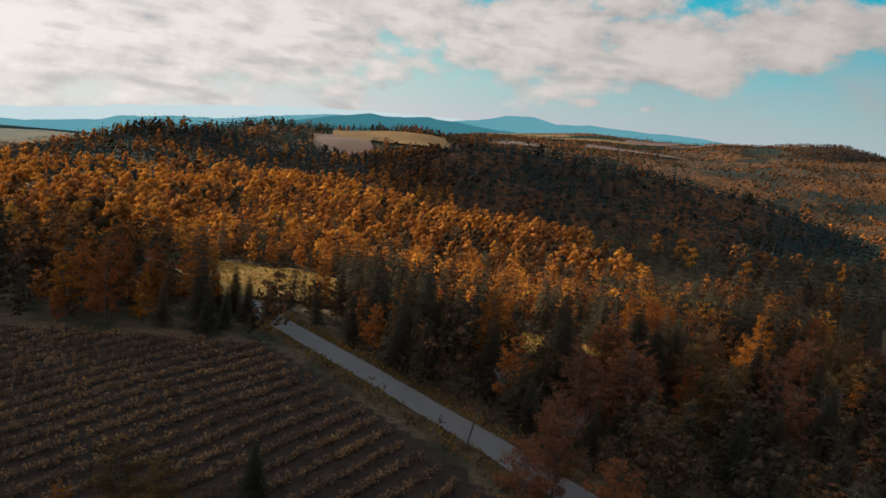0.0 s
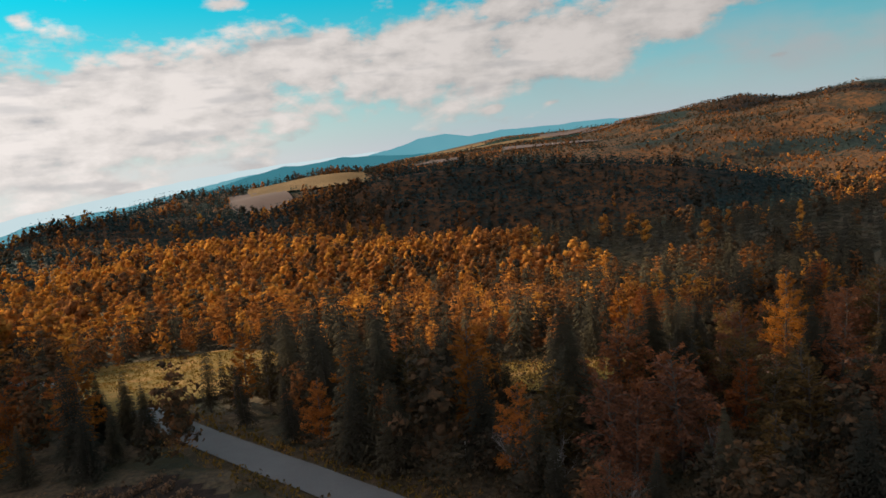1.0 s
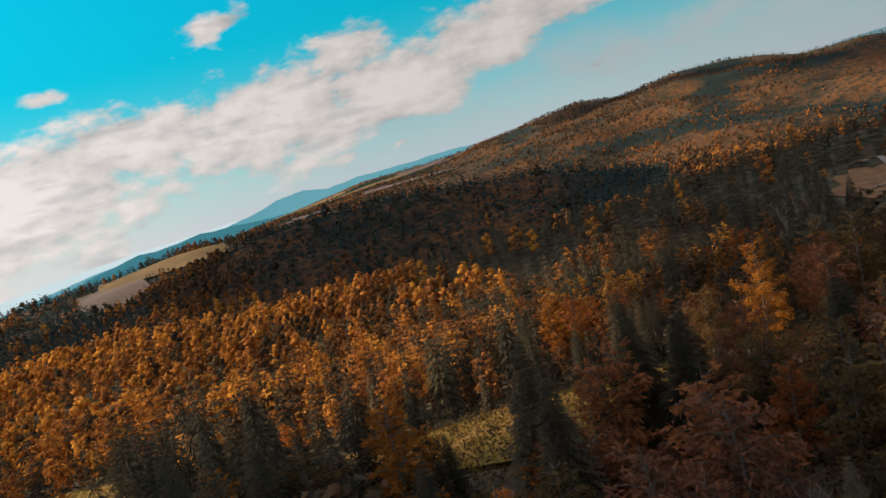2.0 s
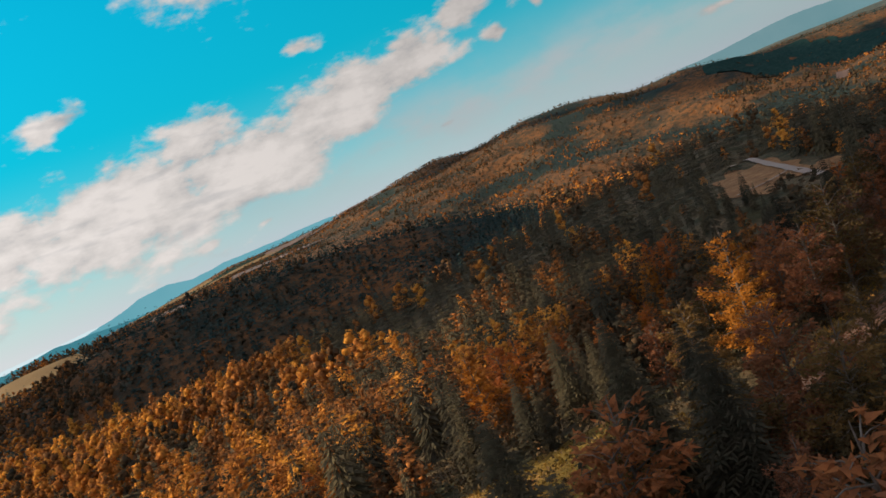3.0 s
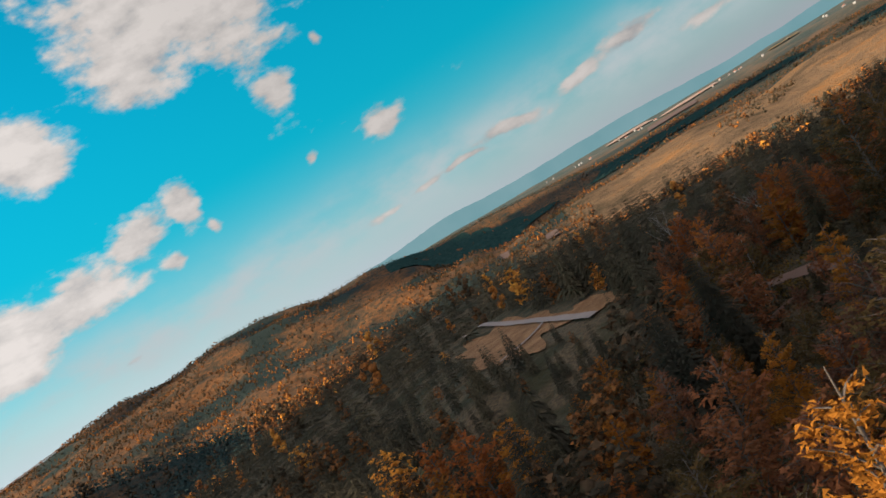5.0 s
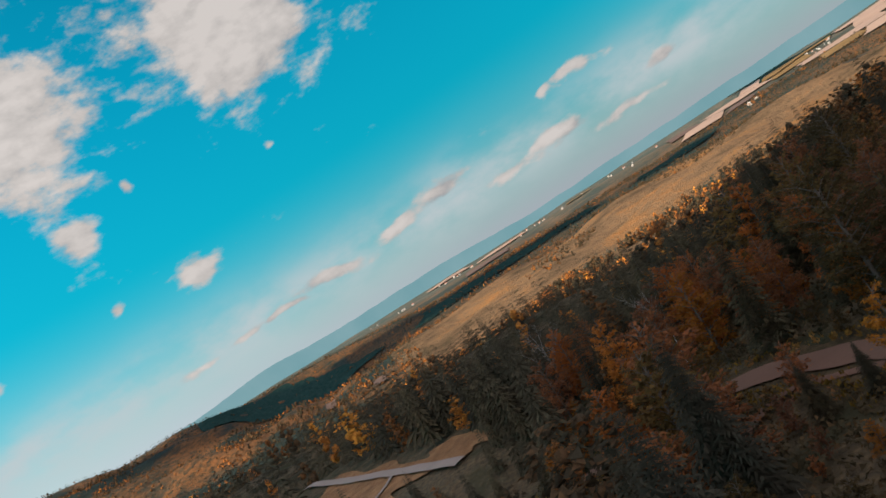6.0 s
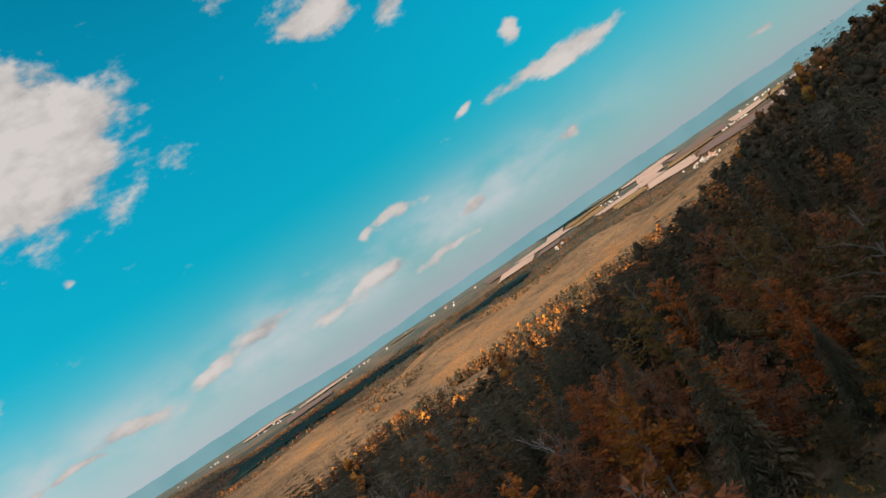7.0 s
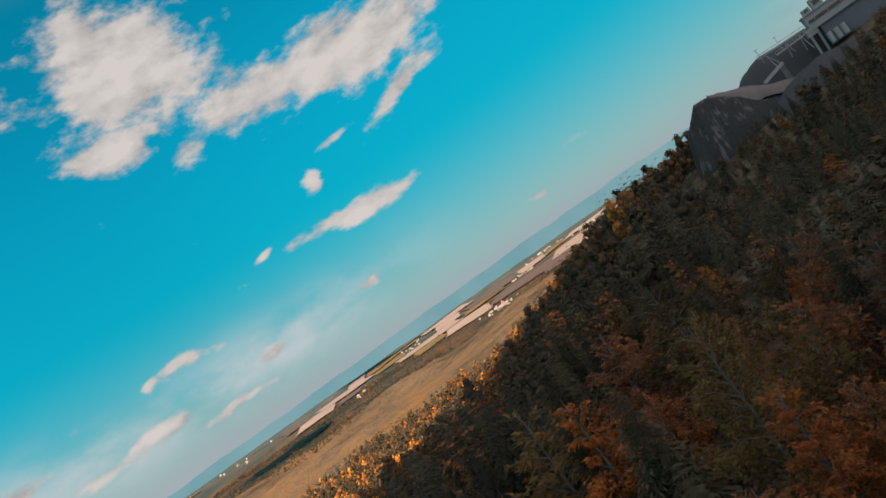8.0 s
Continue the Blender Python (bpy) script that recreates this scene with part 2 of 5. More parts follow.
# ground heights on rings round the middle: distance, then (bearing, height) pairs
RANGES = (
    (250, ((-180, -5), (-150, 8), (-130, 8), (-115, 4), (-100, -20), (-90, -24), (-82, -23), (-75, -17), (-68, -14), (-60, -14), (-55, -13), (-50, -9), (-46, -7), (-42, -8), (-36, -11), (-30, -14), (-22, -19), (-10, -22), (5, -22), (15, -21), (30, -20), (60, -18), (180, -5))),
    (320, ((-180, -8), (-150, 5), (-130, 4), (-115, -2), (-100, -34), (-85, -38), (-70, -30), (-60, -26), (-50, -20), (-42, -20), (-34, -26), (-28, -28), (-10, -32), (5, -30), (15, -27), (30, -24), (45, -24), (60, -22), (180, -8))),
    (400, ((-180, -10), (-150, 2), (-130, 0), (-115, -8), (-100, -42), (-85, -46), (-70, -42), (-55, -45), (-40, -40), (-30, -37), (-24, -35), (-19, -43), (-14, -48), (-8, -47), (-2, -45), (3, -43), (12, -36), (17, -29), (26, -27), (35, -25), (45, -23), (60, -25), (180, -10))),
    (470, ((-180, -10), (-130, -2), (-115, -22), (-100, -48), (-85, -54), (-70, -54), (-45, -50), (-32, -38), (-25, -29), (-20, -27), (-15, -24), (-10, -21), (-5, -17), (0, -15), (6, -13), (12, -19), (17, -25), (21, -30), (26, -28), (35, -25), (45, -30), (180, -10))),
    (540, ((-180, -10), (-130, -5), (-115, -33), (-100, -54), (-85, -60), (-60, -62), (-45, -55), (-37, -43), (-34, -38), (-30, -29), (-25, -16), (-20, -6), (-15, 0), (-10, 4), (-5, 7.5), (0.5, 9), (6, 7), (10, -3), (14.4, -13), (17.5, -23), (22, -33), (28, -30), (35, -25), (42, -30), (52, -50), (180, -10))),
    (640, ((-180, -10), (-130, -22), (-115, -48), (-100, -62), (-85, -67), (-60, -68), (-40, -56), (-30, -40), (-20, -21), (-10, -9), (0, -7), (10, -15), (17, -27), (22, -25), (28, -17), (34, -21), (40, -37), (52, -70), (180, -10))),
    (720, ((-180, -10), (-130, -32), (-115, -50), (-100, -64), (-85, -70), (-60, -72), (-40, -58), (-30, -44), (-20, -30), (-10, -24), (0, -24), (10, -28), (15, -32), (18, -27), (22, -20), (25.5, -15), (28, -13), (31.5, -13), (33.5, -20), (35.5, -28), (37.4, -38), (39.5, -47), (52, -85), (180, -10))),
    (820, ((-180, -10), (-130, -42), (-115, -48), (-100, -62), (-85, -68), (-60, -74), (-40, -59), (-30, -46), (-20, -32), (-10, -24), (0, -14), (7, -10), (14, -12), (18, -17), (24, -28), (32, -42), (40, -70), (52, -95), (180, -10))),
    (920, ((-180, -10), (-150, -20), (-130, -50), (-120, -52), (-112, -50), (-107, -52), (-102, -58), (-97, -62), (-85, -66), (-78, -66), (-70, -72), (-55, -70), (-40, -58), (-30, -48), (-20, -30), (-10, -20), (-5, -12), (2, -4), (7, 2), (10, 1), (14, -7), (19, -8), (21, -10), (24, -18), (32, -60), (40, -90), (180, -10))),
    (1300, ((-180, 0), (-150, -30), (-120, -62), (-112, -60), (-107, -55), (-102, -56), (-97, -58), (-85, -58), (-78, -60), (-70, -66), (-58, -60), (-50, -34), (-42, -8), (-35, 6), (-27, 4), (-20, -8), (-10, -8), (-5, -10), (5, -26), (15, -50), (25, -90), (40, -120), (180, 0))),
    (1700, ((-180, 10), (-150, -30), (-115, -80), (-105, -84), (-97, -82), (-90, -72), (-80, -66), (-72, -66), (-65, -62), (-60, -50), (-55, -22), (-50, 4), (-45, 18), (-40, 40), (-35, 52), (-29, 46), (-24, 30), (-20, 12), (-15, 4), (-10, 3), (-2, -6), (5, -50), (15, -90), (35, -160), (180, 10))),
    (2100, ((-180, 20), (-150, -30), (-115, -76), (-100, -76), (-85, -76), (-70, -58), (-66.5, -32), (-63, -18), (-58, -8), (-53, -2), (-50, 24), (-48.5, 34), (-45.6, 34), (-44, 38), (-41.6, 62), (-38.7, 80), (-35, 88), (-33, 80), (-30.5, 67), (-27.5, 86), (-24.5, 74), (-22, 58), (-19, 46), (-17, 24), (-14, 12), (-10, 14), (-4, 0), (2, -16), (8, -80), (15, -120), (35, -195), (180, 20))),
    (2550, ((-180, 30), (-150, -25), (-115, -64), (-85, -66), (-70, -58), (-60, -32), (-50, 0), (-42, 20), (-30, 30), (-22, 48), (-18, 40), (-14, 32), (-9, 32), (-5, 8), (0, -20), (8, -110), (20, -180), (35, -230), (180, 30))),
    (3200, ((-180, 40), (-150, -20), (-115, -40), (-85, -44), (-70, -46), (-55, 0), (-42, 10), (-30, 10), (-20, 10), (-10, 10), (0, -50), (8, -150), (20, -220), (35, -260), (180, 40))),
    (3900, ((-180, 60), (-150, -20), (-115, -28), (-85, -34), (-70, -34), (-55, 0), (-30, 0), (-10, -20), (0, -90), (8, -190), (20, -280), (35, -320), (180, 60))),
    (4700, ((-180, 60), (-150, -20), (-115, -40), (-85, -50), (-55, -10), (-20, -20), (0, -110), (8, -220), (20, -320), (35, -340), (180, 60))),
)


def fade(t):
    t = np.clip(t, 0.0, 1.0)
    return t * t * (3 - 2 * t)


LATTICE = np.random.RandomState(7).rand(256, 256)


def rumple(x, y, size):
    """Smooth noise from 0 to 1 over the plan, with lumps of that size in metres."""
    u, v = x / size + 60.3, y / size + 91.7
    i, j = np.floor(u).astype(int), np.floor(v).astype(int)
    a, b = fade(u - i), fade(v - j)
    at = lambda p, q: LATTICE[p % 256, q % 256]
    return (at(i, j) * (1 - a) + at(i + 1, j) * a) * (1 - b) + (at(i, j + 1) * (1 - a) + at(i + 1, j + 1) * a) * b


def polar(x, y):
    dx, dy = x - MID[0], y - MID[1]
    return np.degrees(np.arctan2(-dx, dy)), np.hypot(dx, dy)


def spot(az, r):
    """The plan's point at a bearing and a distance from the middle."""
    return MID[0] - r * math.sin(radians(az)), MID[1] + r * math.cos(radians(az))


def height(x, y):
    x, y = np.asarray(x, float), np.asarray(y, float)
    near = np.full(x.shape, -8.0)
    for cy, row in NEAR_MOUNDS:
        for i, h in enumerate(row):
            near = near + h * np.exp(-((x + 150 - 80 * i) ** 2 + (y - cy) ** 2) / 11250.0)
    az, r = polar(x, y)
    rings = np.array([np.interp(az, [p[0] for p in row], [p[1] for p in row]) for _, row in RANGES])
    dist = [float(d) for d, _ in RANGES]
    far = np.where(r <= dist[0], rings[0], rings[-1])
    for k in range(len(dist) - 1):
        inside = (r > dist[k]) & (r <= dist[k + 1])
        m = fade((r - dist[k]) / (dist[k + 1] - dist[k]))
        far = np.where(inside, rings[k] * (1 - m) + rings[k + 1] * m, far)
    rough = fade((r - 500) / 1500)
    far = far + rough * ((rumple(x, y, 420) - 0.5) * 14 + (rumple(x, y, 170) - 0.5) * 10)
    far = far + fade((r - 380) / 150) * fade((1700 - r) / 300) * fade((-50 - az) / 10) * ((rumple(x, y, 150) - 0.5) * 24 + (rumple(x + 0.5 * y, y, 60) - 0.5) * 8)
    slope = fade((r - 800) / 300) * fade((2150 - r) / 300) * fade((az + 66) / 12) * fade((-14 - az) / 8)
    far = far + slope * (12 - 58 * np.abs(rumple(x + 0.35 * y, y * 0.45, 210) * 2 - 1) - 20 * np.abs(rumple(x * 0.7, y, 95) * 2 - 1))
    m = fade((r - 190) / 65)
    z = near * (1 - m) + far * m
    # the bench on which the clearing and its track lie
    s, d = (x - 172) * 0.690 + (y - 200) * 0.724, (x - 172) * 0.724 - (y - 200) * 0.690
    bench = fade((62 - np.abs(s)) / 24) * fade((44 - np.abs(d + 4)) / 26)
    z = z * (1 - bench) + (-8.5 - 0.025 * s + 0.03 * d) * bench
    z = z - 8.0 * np.exp(-((x - 200) ** 2 + (y - 42) ** 2) / 1500.0)
    return z + (rumple(x, y, 23) - 0.5) * 0.9 + (rumple(x, y, 7) - 0.5) * 0.25


def ground_at(x, y):
    return float(height(np.array([x]), np.array([y]))[0])


# ---------------------------------------------------------------- helpers for meshes and materials
def mesh_from(name, verts, faces, material, hue=None, smooth=False):
    """A mesh from arrays: verts (n, 3), faces (m, 3 or 4)."""
    verts, faces = np.asarray(verts, np.float32), np.asarray(faces, np.int32)
    me = bpy.data.meshes.new(name)
    me.vertices.add(len(verts))
    me.vertices.foreach_set("co", verts.ravel())
    n = faces.shape[1]
    me.loops.add(faces.size)
    me.loops.foreach_set("vertex_index", faces.ravel())
    me.polygons.add(len(faces))
    me.polygons.foreach_set("loop_start", np.arange(0, faces.size, n, dtype=np.int32))
    me.polygons.foreach_set("loop_total", np.full(len(faces), n, np.int32))
    if smooth:
        me.polygons.foreach_set("use_smooth", np.ones(len(faces), bool))
    if hue is not None:
        me.attributes.new("hue", "FLOAT", "POINT").data.foreach_set("value", np.asarray(hue, np.float32))
    me.materials.append(material)
    me.update()
    me.validate()
    return me


def part(name, bm, material, parent, label=""):
    """Links a bmesh as one mesh object under a thing or a part."""
    me = bpy.data.meshes.new(name)
    bm.to_mesh(me)
    bm.free()
    me.materials.append(material)
    ob = new(name, me)
    ob.parent = parent
    if label:
        tagged(ob, label)
    return ob


def material(name):
    m = bpy.data.materials.new(name)
    m.use_nodes = True
    return m, Nodes(m.node_tree)


def finish(k, colour, rough=0.9, height_socket=None, strength=0.5, distance=0.1, metal=0.0, spec=0.3):
    b = k.add("ShaderNodeBsdfPrincipled")
    k.put(b.inputs["Base Color"], colour if not isinstance(colour, tuple) else (*colour, 1.0))
    k.put(b.inputs["Roughness"], rough)
    b.inputs["Metallic"].default_value, b.inputs["Specular IOR Level"].default_value = metal, spec
    if height_socket is not None:
        bump = k.add("ShaderNodeBump")
        bump.inputs["Strength"].default_value, bump.inputs["Distance"].default_value = strength, distance
        k.put(bump.inputs["Height"], height_socket)
        k.put(b.inputs["Normal"], bump.outputs[0])
    out = k.add("ShaderNodeOutputMaterial")
    k.put(out.inputs[0], b.outputs[0])


def place(k):
    return k.add("ShaderNodeNewGeometry").outputs["Position"]


def make_earth():
    """Forest floor near by, a skin of mixed wood and heath far off, tinted for haze."""
    m, k = material("earth")
    p = place(k)
    fine, mid, big = k.noise(p, 1.7, 5), k.noise(p, 0.11, 5), k.noise(p, 0.006, 6, 0.6)
    litter = k.ramp(fine, [(0.3, (0.045, 0.036, 0.024)), (0.55, (0.085, 0.062, 0.036)), (0.75, (0.13, 0.092, 0.050))])
    moss = k.mix(k.smooth(mid, 0.45, 0.62), litter, (0.036, 0.034, 0.018))
    crowns = k.noise(p, 0.085, 3, 0.6)
    wood = k.ramp(k.math("ADD", k.math("MULTIPLY", big, 0.45), k.math("MULTIPLY", crowns, 0.55)),
                  [(0.38, (0.022, 0.024, 0.018)), (0.45, (0.042, 0.029, 0.017)), (0.52, (0.082, 0.042, 0.019)), (0.60, (0.125, 0.054, 0.020)), (0.68, (0.050, 0.034, 0.018))])
    wood = k.mix(k.smooth(k.noise(p, 0.0042, 4, 0.6), 0.50, 0.60), wood, (0.013, 0.021, 0.019))
    # teal-grey of the farthest ground has haze and cloud shade in its colour
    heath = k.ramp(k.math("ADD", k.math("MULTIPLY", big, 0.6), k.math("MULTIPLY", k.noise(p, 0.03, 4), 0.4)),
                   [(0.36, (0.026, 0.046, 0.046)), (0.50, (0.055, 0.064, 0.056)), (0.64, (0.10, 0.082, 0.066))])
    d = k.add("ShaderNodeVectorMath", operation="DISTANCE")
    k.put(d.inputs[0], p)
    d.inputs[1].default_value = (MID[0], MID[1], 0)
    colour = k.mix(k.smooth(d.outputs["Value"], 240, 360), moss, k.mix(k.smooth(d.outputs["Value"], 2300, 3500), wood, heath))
    bumps = k.math("ADD", k.math("MULTIPLY", k.noise(p, 0.16, 3), 1.0), k.math("MULTIPLY", fine, 0.12))
    finish(k, colour, 0.95, bumps, 1.0, 2.5, spec=0.1)
    return m


def make_grass(name, a, b, c, scale=0.35):
    m, k = material(name)
    p = place(k)
    fine, mid = k.noise(p, 3.5, 5, 0.65), k.noise(p, scale, 5)
    colour = k.ramp(k.math("ADD", k.math("MULTIPLY", fine, 0.45), k.math("MULTIPLY", mid, 0.55)), [(0.36, a), (0.5, b), (0.64, c)])
    finish(k, colour, 0.95, fine, 0.8, 0.25, spec=0.1)
    return m


def make_gravel(name, a, b, scale=1.0):
    m, k = material(name)
    p = place(k)
    fine, mid = k.noise(p, 9 * scale, 4, 0.7), k.noise(p, 0.5 * scale, 5)
    colour = k.mix(k.math("MULTIPLY", mid, 0.8), k.mix(fine, a, b), tuple(0.7 * v for v in a))
    finish(k, colour, 0.9, fine, 0.4, 0.04)
    return m


def make_leaves(name, stops, by_tree, soft=0.35):
    """Leaves that let light through; by_tree: the hue comes from the tree, else from the object's own chance."""
    m, k = material(name)
    if by_tree:
        hue = k.add("ShaderNodeAttribute", attribute_name="hue").outputs["Fac"]
    else:
        hue = k.add("ShaderNodeObjectInfo").outputs["Random"]
    leaf = k.add("ShaderNodeNewGeometry").outputs["Random Per Island"]
    v = k.math("ADD", hue, k.math("MULTIPLY", k.math("SUBTRACT", leaf, 0.5), 0.30), clamp=True)
    colour = k.ramp(v, stops)
    mottle = k.smooth(k.noise(place(k), 1.5, 4, 0.7), 0.40, 0.62)
    colour = k.mix(k.math("MULTIPLY", mottle, 0.50), colour, tuple(0.6 * c for c in stops[0][1]))
    d, t = k.add("ShaderNodeBsdfDiffuse"), k.add("ShaderNodeBsdfTranslucent")
    k.put(d.inputs[0], colour)
    k.put(t.inputs[0], colour)
    mixed = k.add("ShaderNodeMixShader")
    mixed.inputs[0].default_value = soft
    k.put(mixed.inputs[1], d.outputs[0])
    k.put(mixed.inputs[2], t.outputs[0])
    out = k.add("ShaderNodeOutputMaterial")
    k.put(out.inputs[0], mixed.outputs[0])
    return m


def make_bark(name, a, b):
    m, k = material(name)
    p = place(k)
    n = k.noise(p, 6.0, 5, 0.7)
    finish(k, k.mix(n, a, b), 0.9, n, 0.6, 0.03)
    return m


EARTH = make_earth()
BARK = make_bark("bark", (0.045, 0.035, 0.028), (0.13, 0.105, 0.085))
PALE_BARK = make_bark("pale bark", (0.25, 0.23, 0.20), (0.55, 0.52, 0.47))
AUTUMN = [(0.0, (0.048, 0.041, 0.028)), (0.25, (0.115, 0.064, 0.032)), (0.5, (0.26, 0.100, 0.032)), (0.75, (0.45, 0.170, 0.036)), (1.0, (0.60, 0.262, 0.042))]
NEEDLE = [(0.0, (0.042, 0.039, 0.029)), (0.5, (0.062, 0.054, 0.036)), (1.0, (0.100, 0.080, 0.046))]
# darker teal copy of the needles: cloud shade and haze put into the colour
SHADED_NEEDLE = [(0.0, (0.020, 0.038, 0.038)), (0.5, (0.030, 0.046, 0.042)), (1.0, (0.050, 0.056, 0.044))]
WOOD_LEAVES = make_leaves("autumn wood leaves", AUTUMN, True, 0.24)
WOOD_NEEDLES = make_leaves("spruce wood needles", NEEDLE, True, 0.15)
SHADED_NEEDLES = make_leaves("far needles darkened for shade and haze", SHADED_NEEDLE, True, 0.1)
NEAR_NEEDLES = make_leaves("spruce needles", NEEDLE, False, 0.15)
GOLD = make_leaves("golden leaves", [(0.0, (0.20, 0.076, 0.018)), (0.5, (0.30, 0.108, 0.018)), (1.0, (0.38, 0.150, 0.024))], False)
ORANGE = make_leaves("orange leaves", [(0.0, (0.20, 0.066, 0.024)), (0.5, (0.33, 0.10, 0.026)), (1.0, (0.42, 0.15, 0.030))], False)
RUST = make_leaves("rust leaves", [(0.0, (0.12, 0.058, 0.038)), (0.5, (0.20, 0.080, 0.038)), (1.0, (0.29, 0.105, 0.038))], False)
OLIVE = make_leaves("olive brown leaves", [(0.0, (0.060, 0.044, 0.022)), (0.5, (0.105, 0.066, 0.026)), (1.0, (0.165, 0.094, 0.032))], False)
ASPHALT = make_gravel("worn asphalt", (0.090, 0.086, 0.080), (0.160, 0.152, 0.142), 0.5)
TRACK = make_gravel("dirt track", (0.105, 0.054, 0.036), (0.17, 0.094, 0.064), 0.35)
PALE_TRACK = make_gravel("pale gravel track", (0.22, 0.165, 0.14), (0.32, 0.25, 0.215), 0.35)
MEADOW = make_grass("dry meadow", (0.080, 0.060, 0.014), (0.150, 0.096, 0.021), (0.26, 0.140, 0.052), 0.16)
TAN = make_grass("tan hill grass", (0.12, 0.060, 0.028), (0.20, 0.102, 0.048), (0.29, 0.155, 0.075), 0.3)
VERGE = make_grass("verge grass", (0.030, 0.024, 0.014), (0.058, 0.042, 0.022), (0.10, 0.064, 0.036), 0.5)

# ---------------------------------------------------------------- ground
ROAD = [(61, 12.5), (33, 46.5), (4.2, 77.7), (-22.8, 107.7), (-33.3, 121.6), (-48, 140), (-75, 165), (-110, 185)]
DIRT = [(8, 97), (20, 108), (32, 113), (50, 111), (62, 112.5), (80, 115.5), (98, 118.5), (108, 121.5), (115, 127), (121, 133.5), (124, 143), (123, 158)]
CLEAR_TRACK = [(209, 246), (202, 234), (191, 221), (180, 209), (171, 199), (162, 190), (155, 182), (149, 175), (145, 170)]
FOOTPATH = [(107.5, 123.5), (111, 127), (113.5, 129.8), (111, 133.2), (107.5, 135), (103, 136.5)]


def along(line, step):
    """Points at even steps on a rounded line, with the way across it."""
    pts = np.array(line, float)
    for _ in range(3):
        q = np.empty((2 * len(pts) - 2, 2))
        q[0::2], q[1::2] = pts[:-1] * 0.75 + pts[1:] * 0.25, pts[:-1] * 0.25 + pts[1:] * 0.75
        pts = np.concatenate((pts[:1], q, pts[-1:]))
    run = np.concatenate(([0], np.cumsum(np.hypot(*np.diff(pts, axis=0).T))))
    s = np.arange(0, run[-1], step)
    p = np.stack((np.interp(s, run, pts[:, 0]), np.interp(s, run, pts[:, 1])), 1)
    d = np.gradient(p, axis=0)
    d /= np.hypot(d[:, 0], d[:, 1])[:, None]
    return p, np.stack((d[:, 1], -d[:, 0]), 1)


def line_distance(x, y, line):
    p, _ = along(line, 3.0)
    return np.sqrt(((x[:, None] - p[:, 0]) ** 2 + (y[:, None] - p[:, 1]) ** 2).min(1))


def build_ground():
    n_az = 380
    radii = np.concatenate((np.arange(0.5, 260, 3.2), np.geomspace(262, 4950, 150)))
    a = np.linspace(0, 2 * np.pi, n_az, endpoint=False)
    rr, aa = np.meshgrid(radii, a, indexing="ij")
    x, y = MID[0] - rr * np.sin(aa), MID[1] + rr * np.cos(aa)
    z = height(x.ravel(), y.ravel())
    v = np.stack((x.ravel(), y.ravel(), z), 1)
    i, j = np.meshgrid(np.arange(len(radii) - 1), np.arange(n_az), indexing="ij")
    j2 = (j + 1) % n_az
    f = np.stack((i * n_az + j, i * n_az + j2, (i + 1) * n_az + j2, (i + 1) * n_az + j), -1).reshape(-1, 4)
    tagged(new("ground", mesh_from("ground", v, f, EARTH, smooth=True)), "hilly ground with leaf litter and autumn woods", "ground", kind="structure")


def ribbon(name, line, width, mat, lift, label, category, step=1.5, across=6, crown=0.08, edge=0.0):
    p, n = along(line, step)
    t = np.linspace(-0.5, 0.5, across + 1)
    w = width * (1 + edge * (rumple(p[:, 0] * 3, p[:, 1] * 3, 9) - 0.5))
    x = p[:, :1] + n[:, :1] * t * w[:, None]
    y = p[:, 1:] + n[:, 1:] * t * w[:, None]
    z = height(p[:, 0], p[:, 1])
    z = np.maximum(z[:, None], height(x.ravel(), y.ravel()).reshape(x.shape) + 0.0) * 0.5 + 0.5 * height(x.ravel(), y.ravel()).reshape(x.shape) + lift + crown * (1 - (2 * t) ** 2)
    v = np.stack((x, y, z), -1).reshape(-1, 3)
    i, j = np.meshgrid(np.arange(len(p) - 1), np.arange(across), indexing="ij")
    s = across + 1
    f = np.stack((i * s + j, i * s + j + 1, (i + 1) * s + j + 1, (i + 1) * s + j), -1).reshape(-1, 4)
    return tagged(new(name, mesh_from(name, v, f, mat, smooth=True)), label, category, kind="structure")


def patch(name, centre, half, turn, mat, lift, label, category, n=28, ragged=0.25, square=0.6):
    """A piece of land with a ragged outline that lies on the ground."""
    g = np.linspace(0.0, 1.0, n)
    a = np.linspace(0, 2 * np.pi, 4 * n, endpoint=False)
    rr, aa = np.meshgrid(g, a, indexing="ij")
    box = 1.0 / np.maximum(np.abs(np.cos(aa)), np.abs(np.sin(aa))) ** square
    wav = 1 + ragged * (rumple(np.cos(aa) * 40 + centre[0], np.sin(aa) * 40 + centre[1], 17) - 0.5) * 2
    u, w = rr * np.cos(aa) * box * wav * half[0], rr * np.sin(aa) * box * wav * half[1]
    c, s = math.cos(radians(turn)), math.sin(radians(turn))
    x, y = centre[0] + u * c - w * s, centre[1] + u * s + w * c
    z = height(x.ravel(), y.ravel()) + lift
    m = 4 * n
    i, j = np.meshgrid(np.arange(n - 1), np.arange(m), indexing="ij")
    j2 = (j + 1) % m
    f = np.stack((i * m + j, i * m + j2, (i + 1) * m + j2, (i + 1) * m + j), -1).reshape(-1, 4)
    v = np.stack((x.ravel(), y.ravel(), z), 1)
    return tagged(new(name, mesh_from(name, v, f, mat, smooth=True)), label, category, kind="structure")


